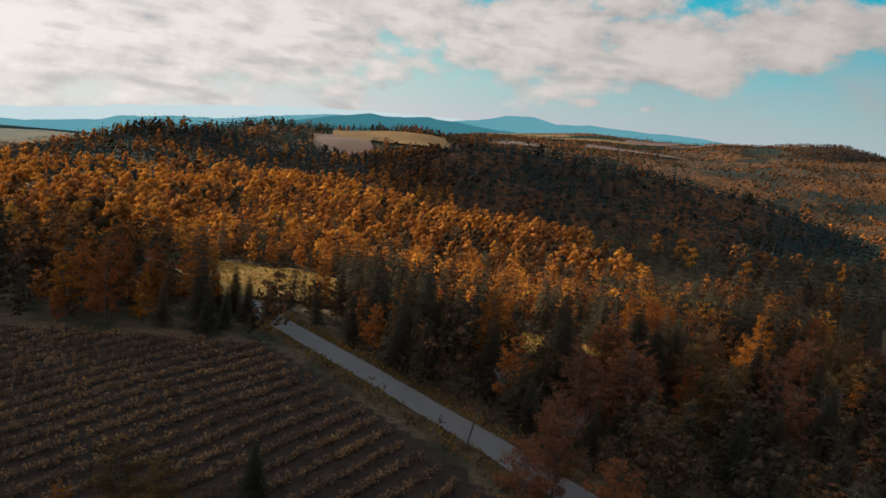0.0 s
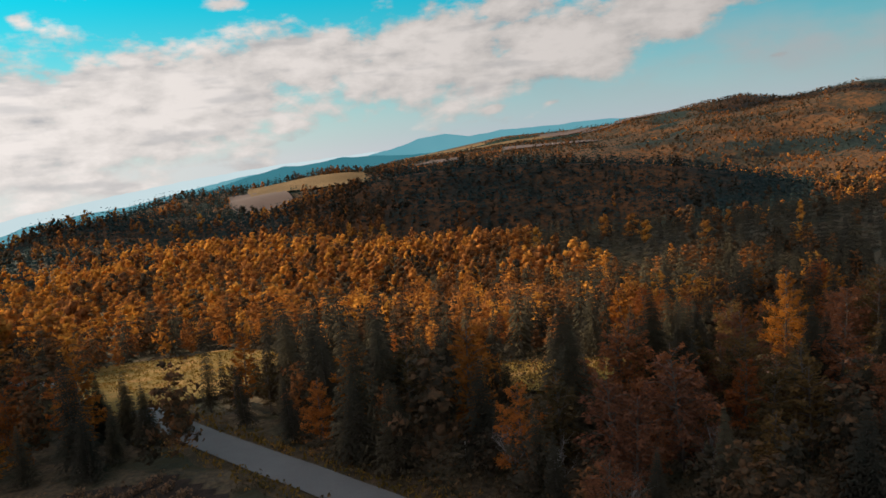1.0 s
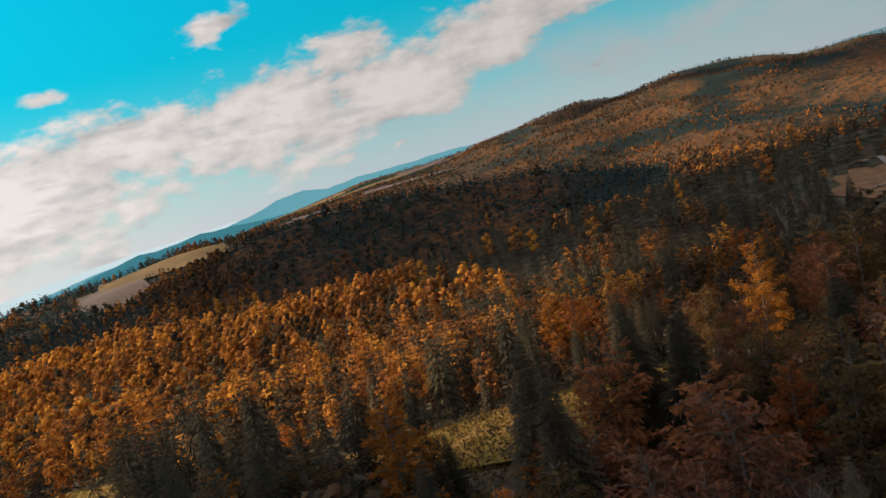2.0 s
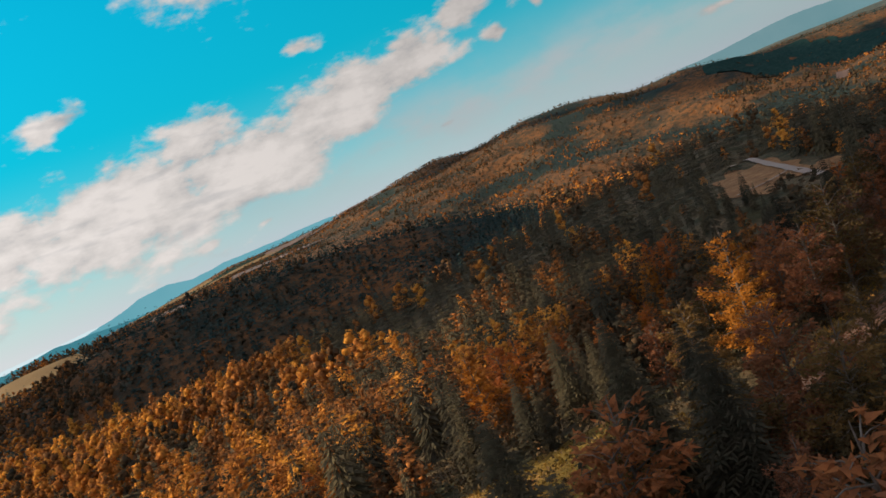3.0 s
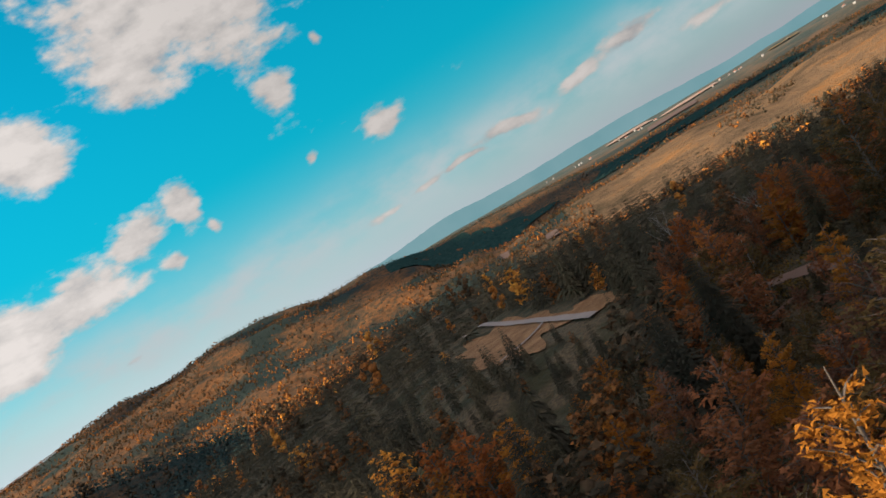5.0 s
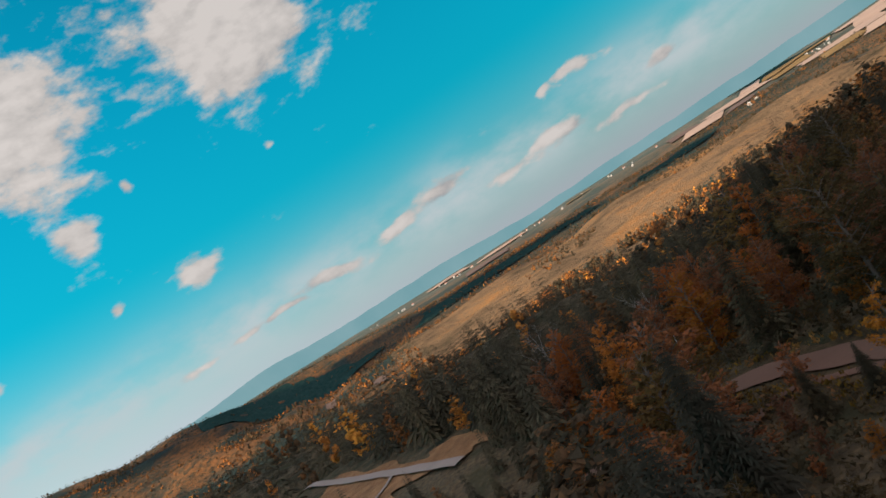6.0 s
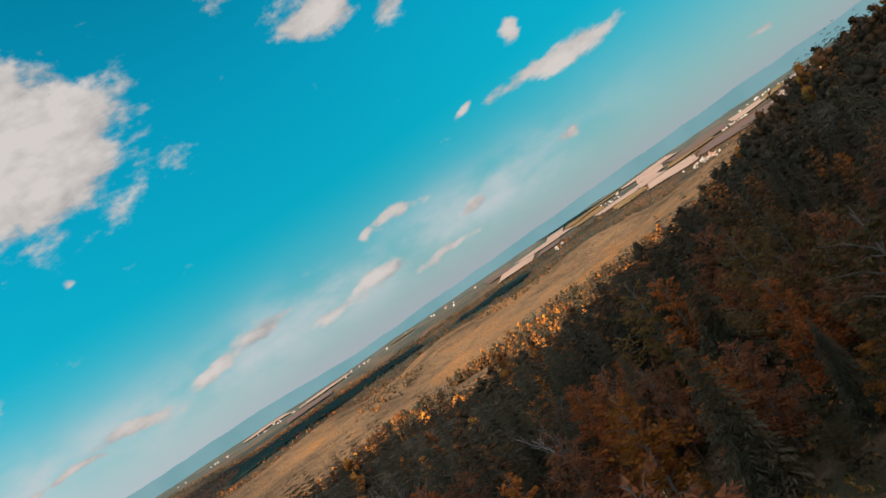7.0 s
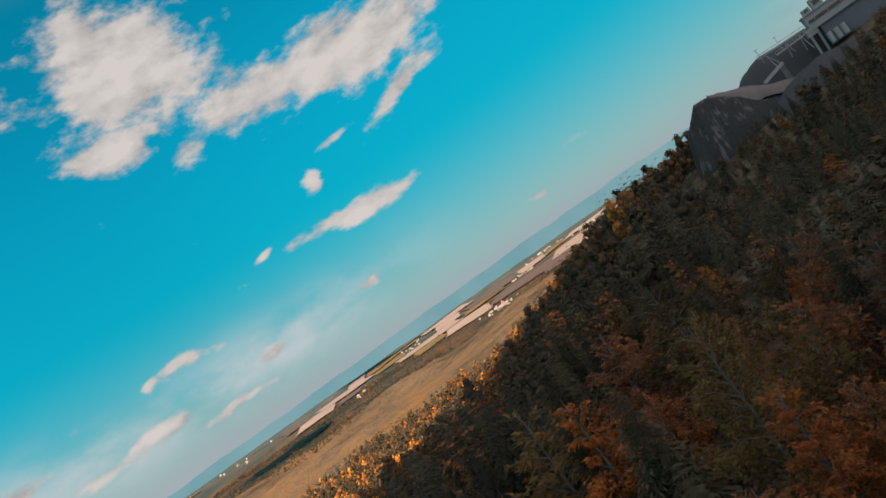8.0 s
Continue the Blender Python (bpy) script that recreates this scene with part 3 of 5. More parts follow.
build_ground()
ribbon("road", ROAD, 4.5, ASPHALT, 0.35, "narrow grey country road beside the planted field", "road")
ribbon("verge", ROAD, 11.0, VERGE, -0.20, "strip of dry brown grass beside the country road", "verge", edge=0.5, crown=0.48)
ribbon("track", DIRT, 3.0, TRACK, 0.50, "pale brown dirt track through the wood", "track", edge=0.35)
ribbon("track_verge", DIRT, 10.0, VERGE, -0.15, "dry grass strip along the dirt track", "verge", edge=0.7, crown=0.50)
ribbon("footpath", FOOTPATH, 1.0, TRACK, 0.42, "narrow pale path branching from the dirt track", "path", edge=0.5)
ribbon("clearing_track", CLEAR_TRACK, 2.1, PALE_TRACK, 0.6, "pale gravel track across the grassy clearing", "track", edge=0.2)
CLEARINGS = [((-38, 158), (17, 20), 20), ((22, 125), (24, 10.5), -16), ((164.5, 203), (31, 10.5), 46.4), ((154, 174), (9, 4), 46), ((-36, 139), (18, 13), 15), ((48, 116.5), (11, 4.2), 8)]
for c, h, turn in CLEARINGS:
    bank = c == (48, 116.5)
    patch("meadow", c, h, turn, VERGE if bank else MEADOW if c[0] < 100 else TAN, 0.62 if c[0] < 100 else 0.3, "rough weedy bank beside the track" if bank else "clearing of dry yellow and brown grass", "meadow", n=64, ragged=0.25 if c[0] < 100 else 0.32)
ribbon("clearing_path", [(161, 189), (155, 188), (149, 189), (143, 192)], 0.8, PALE_TRACK, 0.55, "faint pale wheel path crossing the clearing", "path", edge=0.6)

# ---------------------------------------------------------------- trees
def cards(rng, centres, size, flat=0.6, axis=None, facing=None):
    """Leaf clumps: one small folded card at each centre; axis: the way of the twig that bears it; facing: the way out of the crown."""
    n = len(centres)
    if facing is not None:
        nn = facing + rng.normal(0, 0.33, (n, 3))
        nn /= np.linalg.norm(nn, axis=1)[:, None] + 1e-9
        d = np.cross(nn, rng.normal(size=(n, 3)))
        d /= np.linalg.norm(d, axis=1)[:, None] + 1e-9
        e = np.cross(nn, d)
        s = (size * rng.uniform(0.65, 1.35, n))[:, None]
        p, q = rng.uniform(0.3, 0.75, (2, n, 1)), rng.uniform(0.35, 0.7, (2, n, 1))
        v = np.stack((centres + d * s * p[0], centres - d * s * p[1] * 0.5 + e * s * q[0], centres - d * s * p[1] * 0.5 - e * s * q[1] - nn * s * 0.15), 1).reshape(-1, 3)
        return v, np.arange(n * 3).reshape(n, 3)

    d = rng.normal(size=(n, 3))
    d[:, 2] *= flat
    if axis is not None:
        d = d * 0.55 + axis
    d /= np.linalg.norm(d, axis=1)[:, None]
    e = np.cross(d, rng.normal(size=(n, 3)) + (0, 0, 0.0 if axis is None else 1.4))
    e /= np.linalg.norm(e, axis=1)[:, None] + 1e-9
    s = (size * rng.uniform(0.6, 1.4, n))[:, None]
    nrm = np.cross(d, e) * s * 0.18
    w = rng.uniform(0.25, 0.5, (2, n, 1))
    v = np.stack((centres - d * s * 0.55 - e * s * w[0] * 0.6, centres + d * s * 0.75 + nrm, centres - d * s * 0.2 + e * s * w[1]), 1).reshape(-1, 3)
    return v, np.arange(n * 3).reshape(n, 3)


def tube(points, radii, sides=6):
    """A tapered limb along some points."""
    p, r = np.array(points, float), np.array(radii, float)
    v = []
    for i in range(len(p)):
        d = p[min(i + 1, len(p) - 1)] - p[max(i - 1, 0)]
        d /= np.linalg.norm(d)
        a = np.cross(d, (0.3, 0.9, 0.2))
        a /= np.linalg.norm(a)
        b = np.cross(d, a)
        for k in range(sides):
            t = 2 * math.pi * k / sides
            v.append(p[i] + (a * math.cos(t) + b * math.sin(t)) * r[i])
    f = [(i * sides + k, i * sides + (k + 1) % sides, (i + 1) * sides + (k + 1) % sides, (i + 1) * sides + k) for i in range(len(p) - 1) for k in range(sides)]
    return np.array(v), np.array(f)


def stack(pieces):
    vs, fs, n = [], [], 0
    for v, f in pieces:
        vs.append(v)
        fs.append(f + n)
        n += len(v)
    return np.concatenate(vs), np.concatenate(fs)


def leafy_shape(seed, tall, wide, count, size, low=0.14, cone=0.7, outward=False):
    """A broad-leaved tree: tiers of boughs with leaf sprays along them. cone: 1 for a pointed crown, 0 for a round one. Gives (wood, leaves)."""
    rng = np.random.RandomState(seed)
    top = np.array((rng.uniform(-0.3, 0.3), rng.uniform(-0.3, 0.3), tall * 0.96))
    wood = [tube([(0, 0, -0.4), (0, 0, tall * 0.2), top * 0.5, top * 0.8, top], [tall * 0.016, tall * 0.013, tall * 0.009, tall * 0.005, 0.015], 7)]
    n = 38 if count > 1000 else 26
    spans = []
    for i in range(n):
        h = low + (0.97 - low) * (i + rng.uniform(0, 1)) / n
        u = (h - low) / (1 - low)
        reach = cone * (1 - u) ** 0.75 * min(1.0, 0.55 + 2.2 * u) + (1 - cone) * math.sin(math.pi * min(0.96, 0.2 + 0.76 * u))
        out = wide * 0.5 * reach * rng.uniform(0.55, 1.2) + 0.25
        a = i * 2.4 + rng.uniform(-0.6, 0.6)
        base = top * h * 0.96
        rise = out * rng.uniform(0.15, 0.65) * (0.5 + u)
        end = base + np.array((math.cos(a) * out, math.sin(a) * out, rise))
        bend = (base + end) / 2 + (0, 0, 0.14 * out)
        wood.append(tube([base, bend, end], [tall * 0.005, tall * 0.003, 0.012], 3))
        spans.append((base, bend, end, out))
    share = np.array([q[3] ** 1.35 for q in spans])
    share = (share / share.sum() * count).astype(int) + 1
    pts, axes = [], []
    for (b, m, e, out), k in zip(spans, share):
        t = rng.uniform(0.12, 1.06, k)[:, None] ** 0.8
        p = b * (1 - t) ** 2 + 2 * t * (1 - t) * m + e * t * t
        way = (e - b) / np.linalg.norm(e - b)
        side = np.cross(way, (0, 0, 1.0))
        wob = rng.normal(size=(k, 1)) * out * 0.20 * (1.25 - t)
        p = p + side * wob + np.column_stack((rng.normal(0, 0.10, (k, 2)), rng.normal(-0.06 * out, 0.10 * out, k) - 0.25 * np.abs(wob[:, 0])))
        pts.append(p)
        axes.append(np.repeat((way + (0, 0, -0.25))[None], k, 0) + side * np.sign(wob) * 0.7)
    pts = np.concatenate(pts)
    if outward:
        way = pts - np.array((0, 0, tall * 0.40))
        way /= np.linalg.norm(way, axis=1)[:, None]
        return stack(wood), cards(rng, pts, size, facing=way)
    return stack(wood), cards(rng, pts, size, 0.8, np.concatenate(axes))


def spruce_shape(seed, tall, wide, whorls, arms, detail):
    """A spruce: whorls of drooping boughs set with short twigs. Gives (wood, needles)."""
    rng = np.random.RandomState(seed)
    wood = tube([(0, 0, -0.4), (0, 0, tall * 0.4), (0, 0, tall * 0.8)], [tall * 0.013, tall * 0.008, 0.01], 6)
    v, f = [], []
    for w in range(whorls):
        t = (w + rng.uniform(0, 0.6)) / whorls
        z = tall * (0.10 + 0.89 * t)
        out = wide * 0.5 * (1 - t) ** 0.85 + 0.12
        for k in range(arms):
            a = 2 * math.pi * (k + rng.uniform(-0.3, 0.3)) / arms + w * 0.7
            o = out * rng.uniform(0.72, 1.15)
            d, s = np.array((math.cos(a), math.sin(a), 0)), np.array((-math.sin(a), math.cos(a), 0))
            drop = o * rng.uniform(0.18, 0.42)
            root, tip = np.array((0, 0, z + o * 0.08)), d * o + (0, 0, z - drop)
            bend = d * o * 0.55 + (0, 0, z - drop * 0.25)
            ww = 0.36 * o + 0.09
            if detail < 0:
                tip = d * o + (0, 0, z - drop * 2.1)
                bend = d * o * 0.5 + (0, 0, z - drop * 0.7)
                f.append([len(v), len(v) + 1, len(v) + 2])
                f.append([len(v), len(v) + 2, len(v) + 3])
                v.extend([root, bend - s * ww, tip, bend + s * ww])
                continue
            if detail == 0:
                tip = d * o + (0, 0, z - drop * 1.9)
                bend = d * o * 0.45 + (0, 0, z - drop * 0.6)
                for turn, far in ((-0.55, 0.72), (0.0, 1.0), (0.55, 0.74)):
                    end = root + (tip - root) * far + s * o * turn * rng.uniform(0.8, 1.25)
                    f.append([len(v), len(v) + 1, len(v) + 2])
                    v.extend([root - s * 0.05 * o, bend + s * (turn - 0.22) * o * 0.7, end] if turn <= 0 else [root, end, bend + s * (turn + 0.22) * o * 0.7])
                continue
            for m in range(detail):
                u = (m + 0.6) / detail
                base = root * (1 - u) ** 2 + 2 * u * (1 - u) * bend + u * u * tip
                for side in (-1, 1):
                    e = base + s * side * ww * (1.15 - 0.75 * u) * rng.uniform(0.6, 1.3) + d * o * rng.uniform(0.10, 0.34) + (0, 0, -0.10 * o * rng.uniform(0.2, 1.6))
                    f.append([len(v), len(v) + 1, len(v) + 2])
                    v.extend([base - d * 0.06 * o, base + d * o * 0.52 / detail, e])
    return wood, (np.array(v, float), np.array(f))


def plant(name, shape, leaf_mat, bark_mat, label, category, group):
    """A tree as a thing of trunk and crown, standing at the origin."""
    wood, crown = shape
    base = tagged(new(name), label, category, group)
    for nm, (v, f), mat in (("trunk", wood, bark_mat), ("crown", crown, leaf_mat)):
        ob = new(nm, mesh_from(nm, v, f, mat))
        ob.parent = base
    return base


def scatter(rng, x0, x1, y0, y1, gap):
    """Spread points with a least gap, by jittered cells."""
    xs, ys = np.meshgrid(np.arange(x0, x1, gap), np.arange(y0, y1, gap * 0.87))
    xs[1::2] += gap / 2
    x, y = xs.ravel() + rng.uniform(-0.42, 0.42, xs.size) * gap, ys.ravel() + rng.uniform(-0.42, 0.42, xs.size) * gap
    return x, y


GOLDEN = (1 + 5 ** 0.5) / 2
ICO_V = np.array([(-1, GOLDEN, 0), (1, GOLDEN, 0), (-1, -GOLDEN, 0), (1, -GOLDEN, 0), (0, -1, GOLDEN), (0, 1, GOLDEN), (0, -1, -GOLDEN), (0, 1, -GOLDEN), (GOLDEN, 0, -1), (GOLDEN, 0, 1), (-GOLDEN, 0, -1), (-GOLDEN, 0, 1)]) / math.hypot(1, GOLDEN)
ICO_F = np.array([(0, 11, 5), (0, 5, 1), (0, 1, 7), (0, 7, 10), (0, 10, 11), (1, 5, 9), (5, 11, 4), (11, 10, 2), (10, 7, 6), (7, 1, 8), (3, 9, 4), (3, 4, 2), (3, 2, 6), (3, 6, 8), (3, 8, 9), (4, 9, 5), (2, 4, 11), (6, 2, 10), (8, 6, 7), (9, 8, 1)])
OCT_V = np.array([(1, 0, 0), (-1, 0, 0), (0, 1, 0), (0, -1, 0), (0, 0, 1), (0, 0, -1.0)])
OCT_F = np.array([(0, 2, 4), (2, 1, 4), (1, 3, 4), (3, 0, 4), (2, 0, 5), (1, 2, 5), (3, 1, 5), (0, 3, 5)])


def lumps(rng, n, tall, wide, fine=True, low=0.18, swell=1.0):
    """Uneven masses of foliage set round and up a crown. Gives (pieces, centres, sizes)."""
    base, face = (ICO_V, ICO_F) if fine else (OCT_V, OCT_F)
    pieces, mids, sizes = [], [], []
    for i in range(n):
        t = (i + rng.uniform(0.1, 0.9)) / n
        a = i * 2.4 + rng.uniform(-0.5, 0.5)
        out = wide * 0.5 * math.sin(math.pi * (0.26 + 0.66 * t)) ** 0.8 * rng.uniform(0.35, 0.72) * (0.25 if i == n - 1 else 1.0)
        size = wide * rng.uniform(0.17, 0.26) * (1.12 - 0.45 * t) * swell
        mid = np.array((math.cos(a) * out, math.sin(a) * out, tall * (low + (0.92 - low) * t)))
        v = base * rng.uniform(0.66, 1.25, (len(base), 1)) * size * (1, 1, rng.uniform(0.8, 1.25)) + mid
        pieces.append((v, face))
        mids.append(mid)
        sizes.append(size)
    return pieces, np.array(mids), np.array(sizes)


def clump(seed, n, tall, wide, size, masses=8, fine=True):
    """A crown for woods far off: masses of foliage with leaf sprays standing out of them."""
    rng = np.random.RandomState(seed)
    wide = wide * rng.uniform(0.85, 1.15)
    pieces, mids, sizes = lumps(rng, masses, tall, wide, fine)
    k = rng.randint(0, masses, n)
    way = rng.normal(size=(n, 3)) + (0, 0, 0.35)
    way /= np.linalg.norm(way, axis=1)[:, None]
    c = mids[k] + way * (sizes[k] * rng.uniform(0.85, 1.45, n))[:, None]
    return stack(pieces + [cards(rng, c, size, facing=way)])


def filled(seed, shape, tall, wide, masses):
    """A leafy crown with denser foliage in its heart."""
    pieces, _, _ = lumps(np.random.RandomState(seed), masses, tall, wide * 0.66, low=0.32, swell=0.68)
    return stack([shape] + pieces)


def open_land(x, y):
    """True where no tree stands: roads, clearings, the planted field, the quarry and the farm fields."""
    bare = (line_distance(x, y, ROAD) < 5.5) | (line_distance(x, y, DIRT) < 3.4) | (line_distance(x, y, CLEAR_TRACK) < 6.0)
    for c, h, turn in CLEARINGS:
        co, s = math.cos(radians(turn)), math.sin(radians(turn))
        u, w = (x - c[0]) * co + (y - c[1]) * s, -(x - c[0]) * s + (y - c[1]) * co
        bare |= (np.abs(u / h[0]) ** 2.4 + np.abs(w / h[1]) ** 2.4) < 1.0
    bare |= in_field(x, y)
    qs = (x - 234.6) * -0.743 + (y - 14.0) * -0.669
    qd = (x - 234.6) * 0.669 + (y - 14.0) * -0.743
    bare |= (qs > -9) & (qs < 125) & (qd > -20 - 0.1 * qs) & (qd < 110)
    return bare


def in_field(x, y):
    """The planted field lies south-west of the road."""
    side = (x - 3.5) * 0.743 + (y - 77) * 0.669
    return (side < -4.5) & (y > 30) & (y < 100 + 0.20 * (x + 20)) & (x > -95) & (x < 45)


def conifer_share(x, y):
    az, r = polar(x, y)
    share = 0.45 + 1.0 * (rumple(x, y, 40) - 0.5)
    share = share + 0.30 * fade((x - 25) / 60) * fade((y - 130) / 40) * (r < 330)
    share = share - 0.06 * ((x < 60) & (y > 165) & (r < 330))
    share = share + 0.45 * ((r > 470) & (az > 12)) - 0.1 * ((r > 330) & (r < 470) & (az > 12))
    share = share + 0.42 * fade((r - 120) / 70) * fade((420 - r) / 40) * fade((4 - az) / 14) * fade((az + 75) / 10)
    share = share - 0.15 * ((x < -35) & (y > 95) & (y < 135)) - 0.20 * ((x > 92) & (x < 150) & (y > 92) & (y < 152)) + 0.22 * ((x > 150) & (r < 330) & (az > -120))
    # conifers crowded on the hump to stand in for cloud shade
    share = share + 0.72 * ((r > 380) & (r < 640) & (az < 9) & (az > -32)) - 0.35 * ((r > 440) & (r < 640) & (az > 8) & (az < 16))
    share = share + 0.9 * fade((r - 1500) / 400) * fade((az + 56) / 6) * fade((-18 - az) / 6) * fade((rumple(x, y, 260) - 0.34) * 5)
    share = share - 0.42 * ((az > -60) & (az < -18) & (r > 700)) - 0.35 * ((az < -60) & (r > 330) & (r < 700))
    # far band of dark conifers drawn where cloud shade lies
    share = share + 1.2 * ((az < -46) & (az > -115) & (r > 1500) & (r < 2250))
    share = share + 0.85 * ((az > -60) & (az < -14) & (r > 1000)) * fade((rumple(x, y, 150) - 0.52) * 9)
    return np.clip(share, 0.04, 0.95)


def warmth(x, y):
    """How golden the broad-leaved trees have turned: 0 olive, 1 bright gold; lowered where shade lies."""
    az, r = polar(x, y)
    h = 0.36 + 0.62 * (rumple(x, y, 34) - 0.5)
    # the hump's leaves go dark olive to carry the cloud shade
    h = h + 0.30 * ((x < 90) & (y > 140) & (r < 440)) + 0.16 * ((az > 14) & (r > 300)) - 0.52 * ((az < 9) & (az > -30) & (r > 390) & (r < 640))
    # leaves near the road are browned in place of shade
    h = h - 0.10 * ((x > 25) & (x < 112) & (y > 60) & (y < 165)) - 0.26 * ((x > -25) & (x < 60) & (y > 50) & (y < 135))
    h = h - 0.24 * ((az < -80) & (r > 250)) + 0.14 * ((az < -60) & (r > 330) & (r < 700)) + 0.14 * ((az > -46) & (az < -22) & (r > 640) & (r < 1250)) + 0.10 * ((az < -18) & (r > 700))
    h = h - 0.30 * ((x > 150) & (y < 70) & (r < 330))
    h = h - 0.28 * ((x > 98) & (y < 150) & (r < 200)) - 0.12 * ((az > -58) & (az < -18) & (r > 740))
    return h - 0.22 * ((az < -55) & (r > 430)) - 0.16 * ((az >= -55) & (r > 740))


def joined(name, shapes, x, y, tall, hue, mat, label, category, rng):
    """Many trees of one wood as one mesh."""
    z = height(x, y)
    which = rng.randint(0, len(shapes), len(x))
    turn = rng.uniform(0, 2 * np.pi, len(x))
    vs, fs, hs, n = [], [], [], 0
    for k, (v, f) in enumerate(shapes):
        sel = np.where(which == k)[0]
        if not len(sel):
            continue
        c, s, t = np.cos(turn[sel])[:, None], np.sin(turn[sel])[:, None], tall[sel][:, None]
        wx, wy = rng.uniform(0.78, 1.3, (2, len(sel), 1))
        px = (v[:, 0] * c * wx - v[:, 1] * s * wy) * t + x[sel][:, None]
        py = (v[:, 0] * s * wx + v[:, 1] * c * wy) * t + y[sel][:, None]
        pz = v[:, 2] * t + z[sel][:, None]
        vs.append(np.stack((px, py, pz), -1).reshape(-1, 3))
        fs.append((f[None] + (np.arange(len(sel)) * len(v))[:, None, None]).reshape(-1, f.shape[1]) + n)
        hs.append(np.repeat(hue[sel], len(v)))
        n += len(sel) * len(v)
    return tagged(new(name, mesh_from(name, np.concatenate(vs), np.concatenate(fs), mat, np.concatenate(hs))), label, category, kind="stuff")


def unit(shape, tall):
    v, f = shape
    return v / tall, f


def tree_data(rng, x, y):
    con = rng.uniform(size=len(x)) < conifer_share(x, y)
    tall = (5.2 + 7.4 * rng.uniform(0, 1, len(x)) ** 1.3) * np.where(con, 1.2, 1.0) * (0.85 + 0.3 * rumple(x, y, 30))
    qs = (x - 234.6) * -0.743 + (y - 14.0) * -0.669
    qd = (x - 234.6) * 0.669 + (y - 14.0) * -0.743
    young = fade((qs + 14) / 12) * fade((60 - qs) / 10) * fade((qd + 135) / 25) * fade((12 - qd) / 8)
    tall = tall * (1 - 0.40 * young)
    tall = np.where(line_distance(x, y, [(84, 129), (100, 128), (118, 127)]) < 5.0, tall * 0.33, tall)
    tall = np.where(line_distance(x, y, [(112, 158), (128, 176), (146, 206), (168, 232)]) < 15.0, tall * 0.55, tall)
    hue = np.clip(warmth(x, y) + rng.normal(0, 1, len(x)) * np.where(polar(x, y)[1] < 740, 0.31, 0.15), 0, 1)
    return con, tall, hue


# trees that stand out: place, height, kind (an index of TREE_KINDS, or spruce)
MARKED = [(56, 119, 14.0, 0), (68.5, 117, 13.5, 3), (47, 117, 10.5, 3), (14.5, 71.5, 9.0, 2), (46.5, 85, 10.0, 2), (36, 93, 9.0, 1), (10, 60, 9.0, 2), (13.5, 63.5, 10.0, 2), (18, 58, 9.0, 2),
          (124.5, 114, 9.5, 2), (128, 120, 10.0, 1), (131, 107, 9.0, 2), (136, 115, 8.5, 2), (144, 117, 9.0, 2), (160, 137, 10.0, 1), (156, 133, 9.0, 1), (152, 128, 8.5, 1), (95, 123.5, 9.5, 0),
          (79, 127, 9.0, 0), (83.5, 131, 8.0, 0), (88, 139, 8.0, 0), (91.5, 134, 6.5, 3), (85, 126, 7.0, 3), (64, 128, 10.0, 3), (-47, 112, 9.0, 1), (-21, 117, 8.0, 3), (-17, 119, 8.5, 3), (74, 133, 7.5, 3),
          (-24, 44, 7.5, 0), (-28, 182, 7.0, 3), (52, 105, 8.0, 3), (-27, 112, 7.0, "spruce"), (-30, 109.5, 8.0, "spruce"), (-33, 112, 9.0, "spruce"), (-37, 114, 8.5, "spruce"),
          (138, 134, 11.5, 1), (134, 137.5, 10.0, 2), (142.5, 131, 10.5, 2), (131.5, 133, 9.5, 1), (145, 136, 10.0, 2), (136, 129, 9.0, 2), (146, 150, 11.0, 1), (150.5, 147, 10.0, 2), (142, 153, 10.0, 2), (154, 152, 9.5, 1), (95.5, 142.5, 6.0, 2),
          (108, 141, 10.5, 1), (107.5, 137, 11.0, 3), (-22.5, 50, 8.0, 3), (-13, 53, 7.5, "spruce"), (-19, 48.5, 8.0, 3)]
TREE_KINDS = [(GOLD, "golden_tree", "broad-leaved tree in golden yellow autumn leaf"), (ORANGE, "orange_tree", "broad-leaved tree in bright orange autumn leaf"),
              (RUST, "russet_tree", "broad-leaved tree with thin russet red leaves"), (OLIVE, "brown_tree", "broad-leaved tree with dull olive brown leaves")]


def tree_stock(fine):
    """Model trees: spruces, and one pair for each autumn colour."""
    if fine:
        sp = [spruce_shape(s, 10.0, w, 38, 11, 6) for s, w in ((1, 4.0), (2, 3.4), (3, 4.6))]
        lf = [[leafy_shape(20 + 3 * i + s, 10.0, 5.8 - 0.8 * s, 8000 if i == 0 else 5000, 0.15 if i == 0 else 0.205, low=0.06 if i == 0 else 0.14, cone=(1.0, 0.7, 0.2, 0.4)[i]) for s in range(2)] for i in range(4)]
    else:
        sp = [spruce_shape(s, 10.0, w, 30, 9, 4) for s, w in ((4, 4.0), (5, 3.4))]
        lf = [[leafy_shape(30 + 3 * i + s, 10.0, 5.6 - 0.8 * s, 1600, 0.34, cone=(0.85, 0.7, 0.2, 0.4)[i]) for s in range(2)] for i in range(4)]
    spruces = [plant("spruce_tree", q, NEAR_NEEDLES, BARK, "dark green spruce with drooping boughs on the slope", "tree", "spruces of the wood") for q in sp]
    leafy = [[plant(nm, q, mat, BARK, lab, "tree", nm.replace("_", " ") + "s of the wood") for q in lf[i]] for i, (mat, nm, lab) in enumerate(TREE_KINDS)]
    return spruces, leafy


